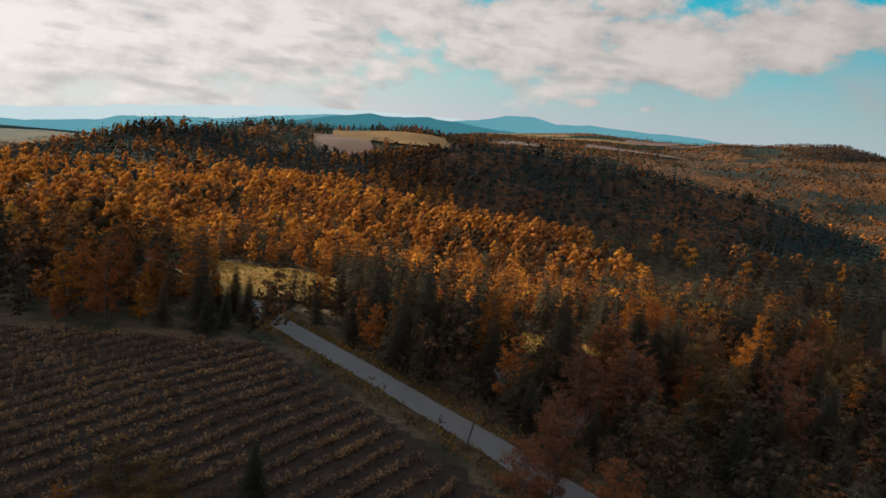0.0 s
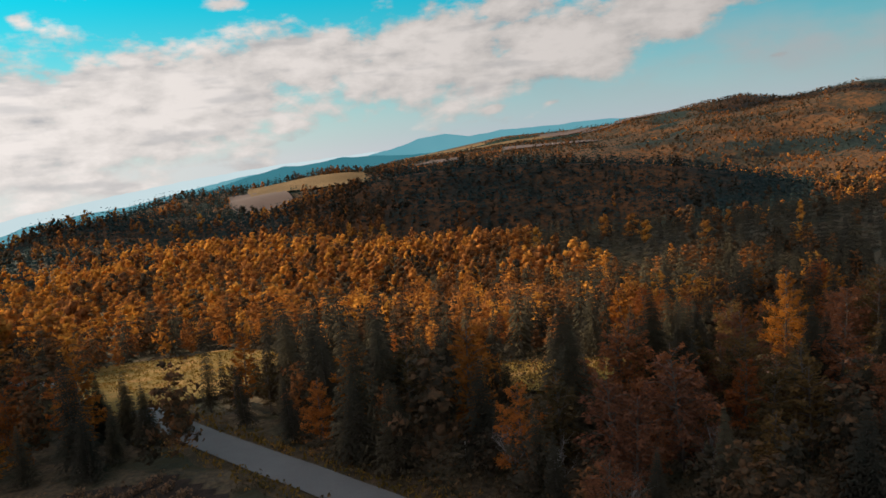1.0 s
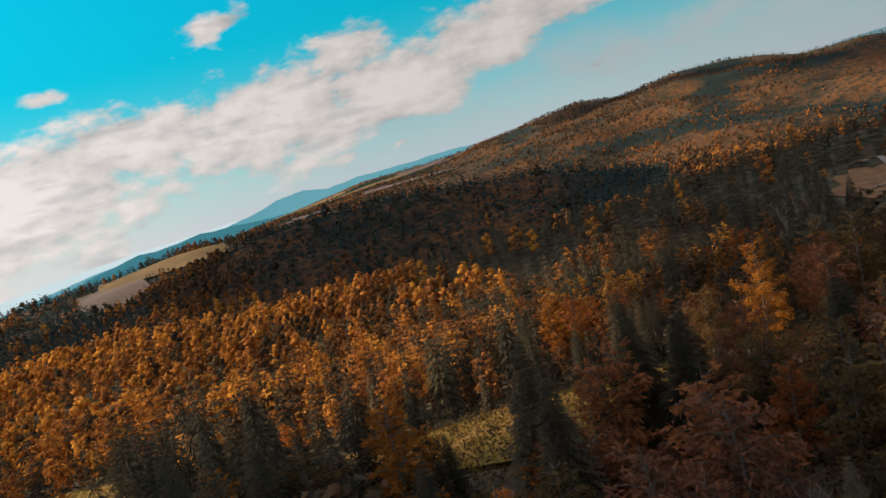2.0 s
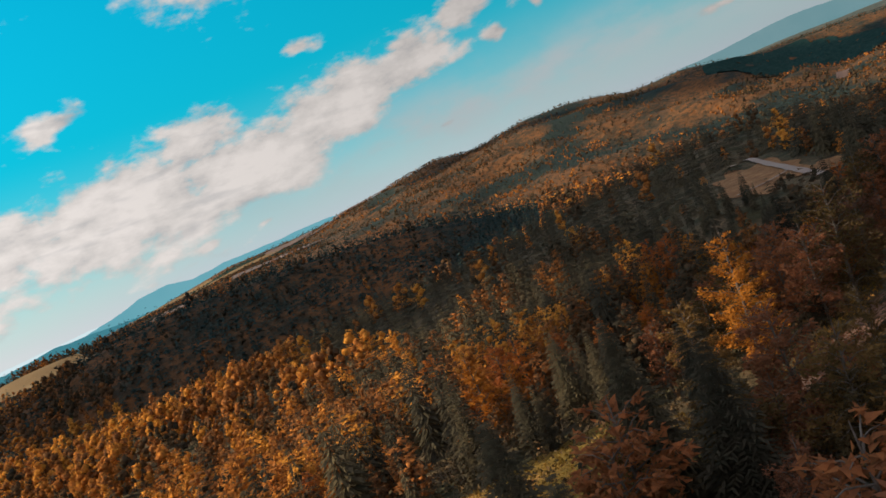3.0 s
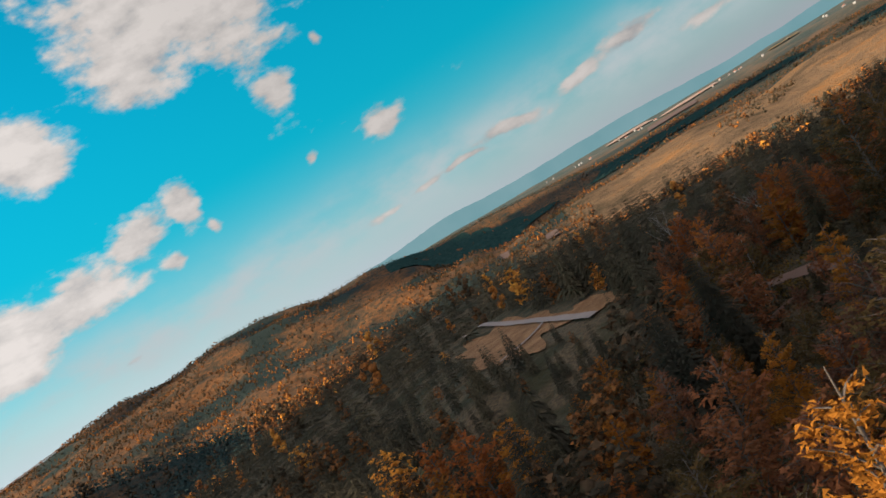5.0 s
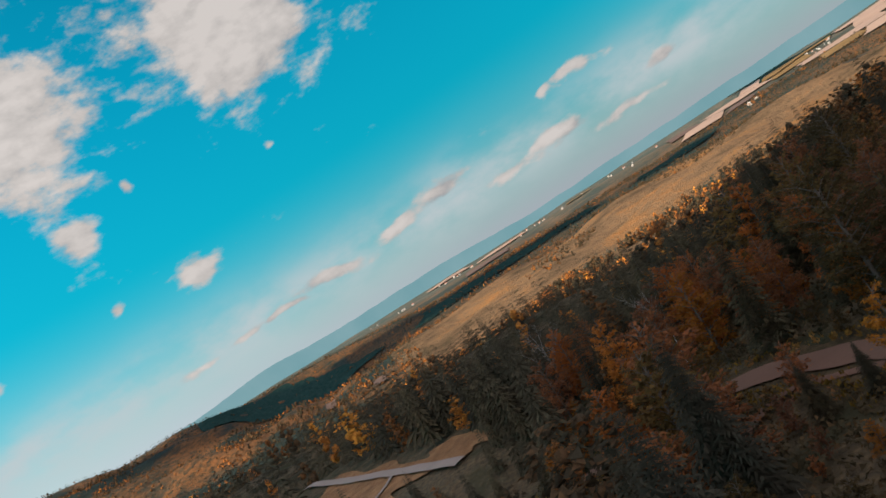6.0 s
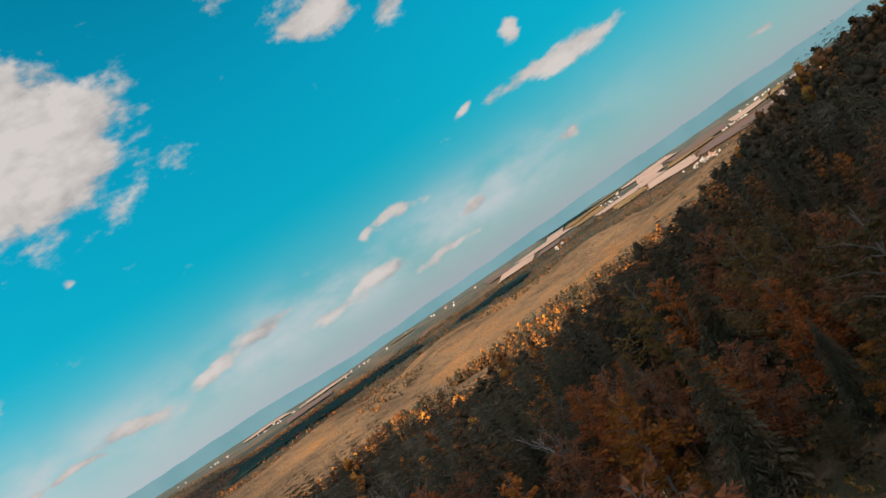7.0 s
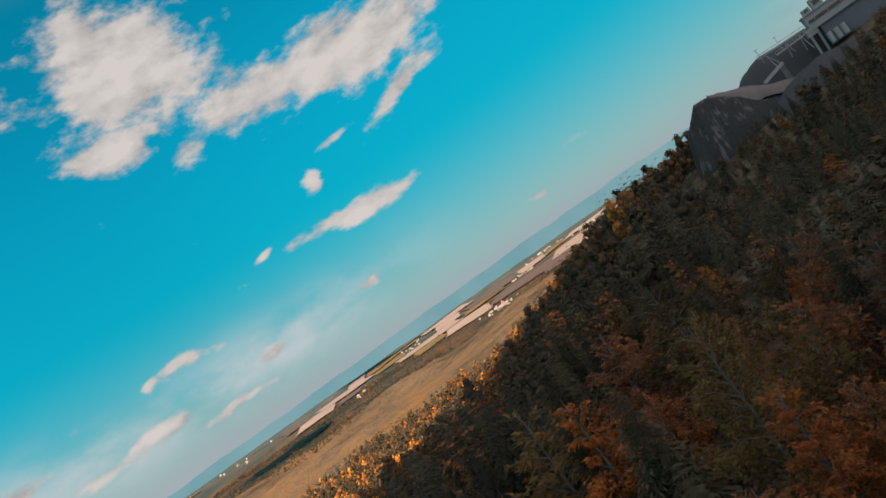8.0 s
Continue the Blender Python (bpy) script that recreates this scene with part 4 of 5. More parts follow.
def build_woods():
    rng = np.random.RandomState(11)
    # near trees, each a thing
    x, y = scatter(rng, -130, 260, -60, 290, 4.7)
    az, r = polar(x, y)
    keep = ~open_land(x, y) & (r < 165) & ~((y < 55) & (x < 30) & (x > -95) & (y > 34))
    x, y, az, r = x[keep], y[keep], az[keep], r[keep]
    keep = (((az < 110) & (az > -160)) | (r < 100)) & (np.hypot(x, y) > 30) & (np.hypot(x - 7, y - 66) > 10)
    x, y = x[keep], y[keep]
    con, tall, hue = tree_data(rng, x, y)
    # the stretches of the plan beside the flight
    for mx, my, _, _ in MARKED:
        free = np.hypot(x - mx, y - my) > 2.6
        x, y, con, tall, hue = x[free], y[free], con[free], tall[free], hue[free]
    reach = np.minimum(line_distance(x, y, [(25, 92), (50, 112), (85, 124), (128, 122), (150, 112)]), line_distance(x, y, [(-30, 112), (20, 100), (40, 105)]) + 14)
    order = np.argsort(reach)
    taken = np.zeros(len(x), bool)
    for fine, most_spruce, most_leafy in ((True, 40, 14), (False, 140, 44)):
        spruces, leafy = tree_stock(fine)
        count = {"spruce": 0, 0: 0, 1: 0, 2: 0, 3: 0}
        for mx, my, high, key in MARKED if fine else ():
            stock = spruces if key == "spruce" else leafy[key]
            s = high / 10.0
            ob = copy_thing(stock[int(mx) % len(stock)], pose(mx, my, ground_at(mx, my), 0, 0, 37 * mx))
            ob.scale = (s, s, s)
        for i in order:
            if taken[i]:
                continue
            if con[i]:
                key, stock = "spruce", spruces
            else:
                key = 0 if hue[i] > 0.62 else 1 if hue[i] > 0.46 else 2 if hue[i] < 0.30 and (i % 5) < 3 else 3
                stock = leafy[key]
            if count[key] >= (most_spruce if key == "spruce" else 3 if fine and key == 0 else most_leafy):
                continue
            count[key] += 1
            taken[i] = True
            s = tall[i] / 10.0
            ob = copy_thing(stock[rng.randint(len(stock))], pose(x[i], y[i], ground_at(x[i], y[i]), rng.uniform(-3, 3), rng.uniform(-3, 3), rng.uniform(0, 360)))
            ob.scale = (s * rng.uniform(0.85, 1.15), s * rng.uniform(0.85, 1.15), s)
        for src in spruces + [b for pair in leafy for b in pair]:
            for o in (*src.children_recursive, src):
                bpy.data.objects.remove(o)
    rest = ~taken
    med_spruce = [unit(spruce_shape(40 + s, 10.0, 3.6 + 0.5 * s, 10, 6, 0)[1], 10.0) for s in range(3)]
    med_leafy = [unit(filled(150 + s, leafy_shape(50 + s, 10.0, 5.8 - 0.5 * s, 240, 0.72, cone=0.22 * s, outward=True)[1], 10.0, 5.8 - 0.5 * s, 7), 10.0) for s in range(4)]
    close_leafy = [unit(filled(154 + s, leafy_shape(54 + s, 10.0, 5.6 - 0.5 * s, 560, 0.48, cone=0.22 * s, outward=True)[1], 10.0, 5.0 - 0.5 * s, 6), 10.0) for s in range(4)]
    close_spruce = [unit(spruce_shape(43 + s, 10.0, 3.4 + 0.4 * s, 20, 7, 0)[1], 10.0) for s in range(3)]
    beside = line_distance(x, y, [(0, 20), (5, 62), (17, 92), (47, 122), (80, 138), (118, 136), (150, 120)]) < 62
    for close, spr, lea in ((True, close_spruce, close_leafy), (False, med_spruce, med_leafy)):
        a, b = rest & con & (beside == close), rest & ~con & (beside == close)
        joined("spruce_wood", spr, x[a], y[a], tall[a], rng.uniform(0, 1, a.sum()), WOOD_NEEDLES, "dark spruces of the valley wood", "trees", rng)
        joined("autumn_wood", lea, x[b], y[b], tall[b], hue[b], WOOD_LEAVES, "golden and orange broad-leaved trees of the valley wood", "trees", rng)
    # young wood on the slope below the quarry
    x, y = scatter(rng, 120, 300, -60, 130, 3.3)
    qs, qd = (x - 234.6) * -0.743 + (y - 14.0) * -0.669, (x - 234.6) * 0.669 + (y - 14.0) * -0.743
    keep = (qs > -22) & (qs < 48) & (qd > -75) & (qd < -9)
    x, y = x[keep], y[keep]
    con, high = rng.uniform(size=len(x)) < 0.55, rng.uniform(2.4, 4.8, len(x))
    joined("young_spruces", close_spruce, x[con], y[con], high[con] * 1.3, rng.uniform(0, 1, con.sum()), WOOD_NEEDLES, "young dark spruces on the slope below the quarry", "trees", rng)
    joined("young_wood", med_leafy, x[~con], y[~con], high[~con], np.clip(rng.normal(0.20, 0.14, (~con).sum()), 0, 1), WOOD_LEAVES, "young brown and russet trees on the slope below the quarry", "trees", rng)
    # the valley floor
    x, y = scatter(rng, -280, 420, -240, 450, 5.6)
    az, r = polar(x, y)
    keep = (r >= 165) & (r < 330) & (az < 75) & (az > -150)
    x, y = x[keep], y[keep]
    keep = ~open_land(x, y)
    x, y = x[keep], y[keep]
    con, tall, hue = tree_data(rng, x, y)
    mid_spruce = [unit(spruce_shape(45 + s, 10.0, 3.4, 8, 5, 0)[1], 10.0) for s in range(3)]
    mid_leafy = [unit(clump(55 + s, 120, 10.0, 5.8, 0.72, 7), 10.0) for s in range(6)]
    joined("valley_spruces", mid_spruce, x[con], y[con], tall[con], rng.uniform(0, 1, con.sum()), WOOD_NEEDLES, "dark spruces along the valley floor", "trees", rng)
    joined("valley_woods", mid_leafy, x[~con], y[~con], tall[~con], hue[~con], WOOD_LEAVES, "golden autumn trees along the valley floor", "trees", rng)
    # the hills behind
    x, y = scatter(rng, -760, 860, -300, 1090, 6.9)
    az, r = polar(x, y)
    keep = (r >= 330) & ((r < 740) | ((r < 970) & (az > 11) & (az < 33)) | ((r > 880) & (r < 960) & (az > -2) & (az < 14))) & (az < 52) & (az > -122) & ~far_open(x, y) & ((az > -58) | (r < 430) | (rumple(x, y, 70) > 0.45))
    x, y = x[keep], y[keep]
    con, tall, hue = tree_data(rng, x, y)
    for near, sp, lf in ((True, (6, 5, 3.9), (40, 6.2, 1.1, 8)), (False, (4, 4, 4.4), (16, 6.8, 1.6, 6))):
        lo_spruce = [unit(spruce_shape(60 + q, 10.0, sp[2], sp[0], sp[1], -1)[1], 10.0) for q in range(3)]
        lo_leafy = [unit(clump(70 + q, lf[0], 10.0, lf[1], lf[2], lf[3], False), 10.0) for q in range(5)]
        here = (polar(x, y)[1] < 440) == near
        a, b = con & here, ~con & here
        joined("hill_spruces", lo_spruce, x[a], y[a], tall[a] * 1.1, rng.uniform(0, 1, a.sum()), SHADED_NEEDLES, "spruces on the wooded hills, needles darkened for cloud shade", "trees", rng)
        joined("hill_woods", lo_leafy, x[b], y[b], tall[b] * 1.1, hue[b], WOOD_LEAVES, "brown and orange woods on the hills", "trees", rng)
    # far slopes
    x, y = scatter(rng, -1500, 2900, -1500, 2500, 14.0)
    az, r = polar(x, y)
    keep = (r >= 740) & (r < 2500) & (az < 45) & (az > -135) & ~far_open(x, y) & (rumple(x, y, 240) + 0.45 * (az > -66) + 0.5 * ((r < 1000) & (az > -66)) + 0.35 * (r > 1400) * (az < -48) > 0.45 + 0.34 * ((az < -66) & (r < 1400)))
    x, y = x[keep], y[keep]
    con, tall, hue = tree_data(rng, x, y)
    far_spruce = [unit(spruce_shape(65, 10.0, 6.5, 2, 3, -1)[1], 10.0)]
    far_leafy = [unit(clump(80 + s, 6, 6.5, 9.0, 2.4, 2, False), 10.0) for s in range(4)]
    joined("far_spruces", far_spruce, x[con], y[con], tall[con] * 0.95, rng.uniform(0, 1, con.sum()), SHADED_NEEDLES, "conifer woods on the far slopes, tinted teal for shade and haze", "trees", rng)
    joined("far_woods", far_leafy, x[~con], y[~con], tall[~con] * 1.2, hue[~con], WOOD_LEAVES, "orange and brown woods on the far slopes", "trees", rng)


def far_open(x, y):
    bare = np.zeros(len(x), bool)
    for az, r, half, turn in FARM:
        c = spot(az, r)
        co, s = math.cos(radians(turn)), math.sin(radians(turn))
        u, w = (x - c[0]) * co + (y - c[1]) * s, -(x - c[0]) * s + (y - c[1]) * co
        bare |= (np.abs(u / half[0]) ** 3 + np.abs(w / half[1]) ** 3) < 1.1
    return bare


# bearing, distance, half sizes, turn
FARM = [(15.2, 800, (34, 62), 14), (10.6, 868, (78, 42), 10), (2, 1500, (170, 60), 0), (-12.2, 1690, (110, 90), -12), (-20.5, 2120, (90, 60), -20), (-8, 2200, (200, 50), -6), (-14, 2260, (80, 60), -14), (-17, 2120, (60, 40), -17), (-4, 2350, (140, 50), -4),
        (-62, 1010, (60, 10), 28), (-58, 1180, (30, 9), 30)]


def far_fields():
    """The patchwork of fields in the far valley: long plots in rows, with gaps for woods and hedges."""
    rng = np.random.RandomState(77)
    rows = []
    for r0, lo, hi, keep in ((2180, -126, -108, 0.5), (2420, -126, -101, 0.72), (2700, -127, -93, 0.78), (3000, -128, -92, 0.72), (3330, -128, -98, 0.5), (2850, -79, -66, 0.4), (3250, -84, -64, 0.5), (3600, -92, -70, 0.35)):
        a = hi
        while a > lo:
            wide = rng.uniform(45, 150)
            a -= math.degrees(wide / r0)
            if rng.uniform() < keep:
                rows.append((a, r0 + rng.uniform(-70, 70), (wide * 0.94, rng.uniform(90, 165)), a + rng.uniform(-14, 14)))
            a -= math.degrees(wide / r0) + rng.uniform(0.0, 0.25)
    return rows


FARM += far_fields()
PALE_TILTH = make_gravel("pale tilled soil", (0.23, 0.155, 0.125), (0.31, 0.225, 0.185), 0.02)
BROWN_TILTH = make_gravel("brown tilled soil", (0.068, 0.040, 0.033), (0.100, 0.062, 0.052), 0.03)
STUBBLE = make_grass("stubble", (0.092, 0.058, 0.024), (0.128, 0.082, 0.036), (0.17, 0.112, 0.054), 0.02)
for i, (az, r, half, turn) in enumerate(FARM):
    if i < 11:
        mat, lab = (STUBBLE, "yellow stubble field on the hill") if i in (1, 5, 8) else (BROWN_TILTH, "bare brown ploughed field on the hill")
    else:
        mat, lab = ((PALE_TILTH, "pale ploughed field in the far valley"), (STUBBLE, "straw-coloured stubble field in the far valley"), (PALE_TILTH, "pale ploughed field in the far valley"), (BROWN_TILTH, "brown ploughed field in the far valley"))[i % 4]
    patch("farm_field", spot(az, r), half, turn, mat, 1.5 + r * 0.0012, lab, "field", n=8, ragged=0.07, square=1.0)


# ---------------------------------------------------------------- open heath on the slopes of the far valley
def build_heath():
    a, r = np.meshgrid(np.linspace(-122, -64, 150), np.geomspace(410, 1430, 70), indexing="ij")
    r = r * (1 + 0.05 * (rumple(a * 12, r, 60) - 0.5))
    x, y = MID[0] - r * np.sin(np.radians(a)), MID[1] + r * np.cos(np.radians(a))
    edge = np.minimum(np.minimum(a + 122, -64 - a) * 0.5, 1.0)
    z = height(x.ravel(), y.ravel()).reshape(x.shape) + np.where((r < 430) | (r > 1370), -2.0, 1.6) * edge
    i, j = np.meshgrid(np.arange(149), np.arange(69), indexing="ij")
    f = np.stack((i * 70 + j, (i + 1) * 70 + j, (i + 1) * 70 + j + 1, i * 70 + j + 1), -1).reshape(-1, 4)
    m, k = material("tan heath")
    p = place(k)
    big, mid, fine = k.noise(p, 0.006, 5, 0.6), k.noise(p, 0.035, 5, 0.65), k.noise(p, 0.22, 4, 0.7)
    v = k.math("ADD", k.math("MULTIPLY", big, 0.5), k.math("ADD", k.math("MULTIPLY", mid, 0.28), k.math("MULTIPLY", fine, 0.22)))
    colour = k.ramp(v, [(0.38, (0.034, 0.032, 0.022)), (0.45, (0.080, 0.056, 0.036)), (0.52, (0.125, 0.083, 0.052)), (0.61, (0.195, 0.100, 0.042))])
    finish(k, colour, 1.0, k.math("ADD", k.math("MULTIPLY", mid, 2.0), fine), 1.0, 3.0, spec=0.0)
    tagged(new("heath", mesh_from("heath", np.stack((x, y, z), -1).reshape(-1, 3), f, m, smooth=True)), "tan brown heath on the slopes of the valley", "heath", kind="structure")


build_heath()


# Dark teal that paints cloud shade, as well as conifers, onto the far slopes.
def make_shade_wood():
    m, k = material("far conifers and painted cloud shade")
    p = place(k)
    n = k.noise(p, 0.10, 4, 0.7)
    finish(k, k.ramp(n, [(0.3, (0.009, 0.027, 0.026)), (0.6, (0.019, 0.043, 0.039)), (0.8, (0.036, 0.058, 0.048))]), 1.0, n, 1.0, 5.0, spec=0.0)
    return m


SHADE_WOOD = make_shade_wood()
# patches of painted cloud shade and conifer wood: bearing, distance, half sizes, turn
SHADE_WOODS = [(-54, 1800, (130, 250), -54), (-59.5, 1640, (140, 190), -60), (-74, 1950, (190, 260), -73), (-81, 2080, (120, 220), -80), (-91.5, 2090, (120, 110), -92), (-101.5, 3500, (230, 200), -101), (-13, 2080, (110, 40), -13), (-8, 2300, (120, 40), 0)]
for az, r, half, turn in SHADE_WOODS:
    patch("conifer_wood", spot(az, r), half, turn, SHADE_WOOD, 1.4 + r * 0.001, "dark teal patch for cloud shade and conifer wood on a far slope", "wood", n=26, ragged=0.4)


# ---------------------------------------------------------------- clouds overhead that shade the land
def make_cloud(name, thin):
    m, k = material(name)
    n = k.noise(place(k), 0.02, 5)
    d, t, mixed = k.add("ShaderNodeBsdfDiffuse"), k.add("ShaderNodeBsdfTransparent"), k.add("ShaderNodeMixShader")
    k.put(d.inputs[0], k.mix(n, (0.72, 0.72, 0.74), (0.9, 0.9, 0.9)))
    mixed.inputs[0].default_value = thin
    k.put(mixed.inputs[1], d.outputs[0])
    k.put(mixed.inputs[2], t.outputs[0])
    out = k.add("ShaderNodeOutputMaterial")
    k.put(out.inputs[0], mixed.outputs[0])
    return m


CLOUD = make_cloud("cloud white", 0.0)


def cloud(centre, half, seed, turn=0.0, up=620.0, mat=None):
    """A flat-based heap cloud whose shade falls on the land round that centre."""
    rng = np.random.RandomState(seed)
    x, y = centre
    c = Vector((x, y, ground_at(x, y))) + SUN_WAY * (up / SUN_WAY.z)
    bm = bmesh.new()
    bmesh.ops.create_icosphere(bm, subdivisions=4, radius=1.0)
    off = Vector(rng.uniform(-50, 50, 3))
    for v in bm.verts:
        d = v.co.normalized()
        swell = 1 + 0.30 * noise.fractal(d * 1.9 + off, 1.0, 2.0, 6)
        v.co = Vector((d.x * half[0], d.y * half[1], d.z * (26 if d.z > 0 else 9))) * swell
    me = bpy.data.meshes.new("cloud")
    bm.to_mesh(me)
    bm.free()
    me.polygons.foreach_set("use_smooth", np.ones(len(me.polygons), bool))
    me.materials.append(mat or CLOUD)
    ob = new("cloud", me)
    ob.matrix_world = pose(c.x, c.y, c.z, 0, 0, turn)
    return tagged(ob, "white heap cloud drifting over the woods", "cloud", kind="structure")


SHADES = [((-35, 38), (95, 62)), ((-82, 112), (50, 36)), ((-108, 165), (40, 42)), ((85, 52), (72, 46)), ((120, 150), (56, 50)), ((215, 55), (138, 126)), ((118, 574), (186, 112)), ((176, 330), (110, 74)), ((28, 97), (27, 24)), ((168, 214), (58, 46)), ((262, 268), (54, 40)), ((306, 200), (52, 58)), ((324, 110), (46, 66)), ((345, 5), (72, 92)), ((290, -70), (90, 60)), ((-225, 690), (130, 60)), ((-105, 640), (74, 70))]
for k, (c, h) in enumerate(SHADES):
    cloud(c, h, k + 3, mat=CLOUD)
# long high clouds that shade the far slopes
FAR_SHADES = [(-54, 1820, (170, 330), -54), (-60, 1640, (190, 250), -60), (-66.5, 1850, (150, 120), -66), (-73, 1950, (200, 330), -73), (-80.5, 2080, (160, 300), -80), (-91.5, 2090, (150, 150), -92), (-101.5, 3500, (200, 170), -101), (-29, 1920, (150, 190), -29), (-39, 1860, (120, 150), -39)]
for k, (a, r, h, turn) in enumerate(FAR_SHADES):
    cloud(spot(a, r), h, k + 20, turn, 2500.0)


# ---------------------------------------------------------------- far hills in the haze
# Emission colour that imitates the haze over far hills; nothing there gives light.
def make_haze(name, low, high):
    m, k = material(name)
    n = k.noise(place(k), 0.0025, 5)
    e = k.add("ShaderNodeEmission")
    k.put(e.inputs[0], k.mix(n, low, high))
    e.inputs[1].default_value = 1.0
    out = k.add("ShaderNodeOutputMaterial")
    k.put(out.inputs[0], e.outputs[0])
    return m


def far_ridge(dist, line, low, high, rough, seed):
    """A ridge along the horizon, its haze a plain glow, by bearing and height of its crest."""
    b = np.array([p[0] for p in line], float)
    h = np.array([p[1] for p in line], float)
    a = np.arange(b.min(), b.max(), 0.12)
    crest = np.interp(a, b, h) + rough * ((rumple(a * 40, a * 0 + seed, 60) - 0.5) * 2 + (rumple(a * 40, a * 0 + seed, 17) - 0.5) * 0.8)
    v = []
    for z, d in ((None, dist), (None, dist + 120), (-320, dist - 60)):
        for t, c in zip(a, crest):
            x, y = spot(t, d)
            v.append((x, y, z if z is not None else c if d == dist else c - 40))
    n = len(a)
    f = [(2 * n + i, 2 * n + i + 1, i + 1, i) for i in range(n - 1)] + [(i, i + 1, n + i + 1, n + i) for i in range(n - 1)]
    return tagged(new("backdrop", mesh_from("backdrop", np.array(v), np.array(f), make_haze("haze", low, high), smooth=True)), "distant hills with blue haze painted on as a glow", "hills", kind="structure")


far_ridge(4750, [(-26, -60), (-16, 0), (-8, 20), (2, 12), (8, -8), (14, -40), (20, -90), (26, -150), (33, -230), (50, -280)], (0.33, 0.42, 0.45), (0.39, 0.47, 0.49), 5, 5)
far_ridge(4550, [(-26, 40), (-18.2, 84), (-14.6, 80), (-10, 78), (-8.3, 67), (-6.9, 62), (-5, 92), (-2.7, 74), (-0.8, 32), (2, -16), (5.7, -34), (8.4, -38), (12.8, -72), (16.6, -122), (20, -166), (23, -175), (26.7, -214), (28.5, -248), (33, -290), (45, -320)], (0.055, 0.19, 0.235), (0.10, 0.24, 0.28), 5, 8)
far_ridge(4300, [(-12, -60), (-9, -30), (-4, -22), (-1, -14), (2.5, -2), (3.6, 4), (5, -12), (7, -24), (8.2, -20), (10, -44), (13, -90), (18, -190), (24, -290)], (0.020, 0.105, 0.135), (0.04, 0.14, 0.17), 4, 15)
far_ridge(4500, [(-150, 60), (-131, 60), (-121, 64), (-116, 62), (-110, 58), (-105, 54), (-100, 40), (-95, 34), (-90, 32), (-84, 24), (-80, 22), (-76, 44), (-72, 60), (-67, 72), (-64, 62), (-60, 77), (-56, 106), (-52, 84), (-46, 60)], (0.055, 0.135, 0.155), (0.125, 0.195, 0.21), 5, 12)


# ---------------------------------------------------------------- the planted field
def build_field():
    g = 1.6
    xs, ys = np.meshgrid(np.arange(-97, 47, g), np.arange(28, 112, g))
    ok = in_field(xs.ravel(), ys.ravel()).reshape(xs.shape)
    z = height(xs.ravel(), ys.ravel()).reshape(xs.shape) + 0.16
    ids = np.arange(xs.size).reshape(xs.shape)
    full = ok[:-1, :-1] & ok[1:, :-1] & ok[:-1, 1:] & ok[1:, 1:]
    f = np.stack((ids[:-1, :-1], ids[:-1, 1:], ids[1:, 1:], ids[1:, :-1]), -1)[full]
    v = np.stack((xs, ys, z), -1).reshape(-1, 3)
    soil = make_grass("field soil", (0.018, 0.013, 0.010), (0.031, 0.022, 0.016), (0.048, 0.033, 0.023), 0.8)
    tagged(new("field_soil", mesh_from("field_soil", v, f, soil, smooth=True)), "dark brown soil of the planted field", "field", kind="structure")
    rng = np.random.RandomState(5)
    way, over = np.array((0.52, 0.854)), np.array((0.854, -0.52))
    leaves = make_leaves("low shrub leaves", [(0.0, (0.12, 0.076, 0.046)), (0.5, (0.20, 0.120, 0.070)), (0.85, (0.27, 0.155, 0.080)), (1.0, (0.34, 0.19, 0.07))], True, 0.25)
    vs, fs, hs, n = [], [], [], 0
    for k in range(-34, 44):
        t = np.arange(-70, 120, 0.5)
        t = t + rng.uniform(-0.15, 0.15, len(t))
        p = np.array((-20.0, 62.0)) + over * (k * 2.8) + way * t[:, None] + over * rng.normal(0, 0.10, (len(t), 1))
        ok = in_field(p[:, 0], p[:, 1]) & in_field(p[:, 0] + 2.2, p[:, 1] + 2.0) & (p[:, 1] > 33) & (rng.uniform(size=len(t)) < 0.93)
        p = p[ok]
        if len(p) < 12:
            continue
        m = 26
        c = np.repeat(np.column_stack((p, height(p[:, 0], p[:, 1]) + 0.2)), m, 0)
        high = np.repeat(rng.uniform(0.6, 1.15, len(p)), m)
        c = c + np.column_stack((rng.normal(0, 0.17, (len(c), 2)), rng.uniform(0.0, 1.0, len(c)) * high))
        v, f = cards(rng, c, 0.27, facing=rng.normal(0, 0.5, (len(c), 3)) + (0, 0, 0.5))
        vs.append(v)
        fs.append(f + n)
        hs.append(np.repeat(np.clip(rumple(p[:, 0], p[:, 1], 6) * 0.8 + rng.normal(0.1, 0.2, len(p)), 0, 1), m * 3))
        n += len(v)
    tagged(new("shrub_rows", mesh_from("shrub_rows", np.concatenate(vs), np.concatenate(fs), leaves, np.concatenate(hs))), "rows of low brown and russet shrubs in the field", "shrubs", kind="stuff")


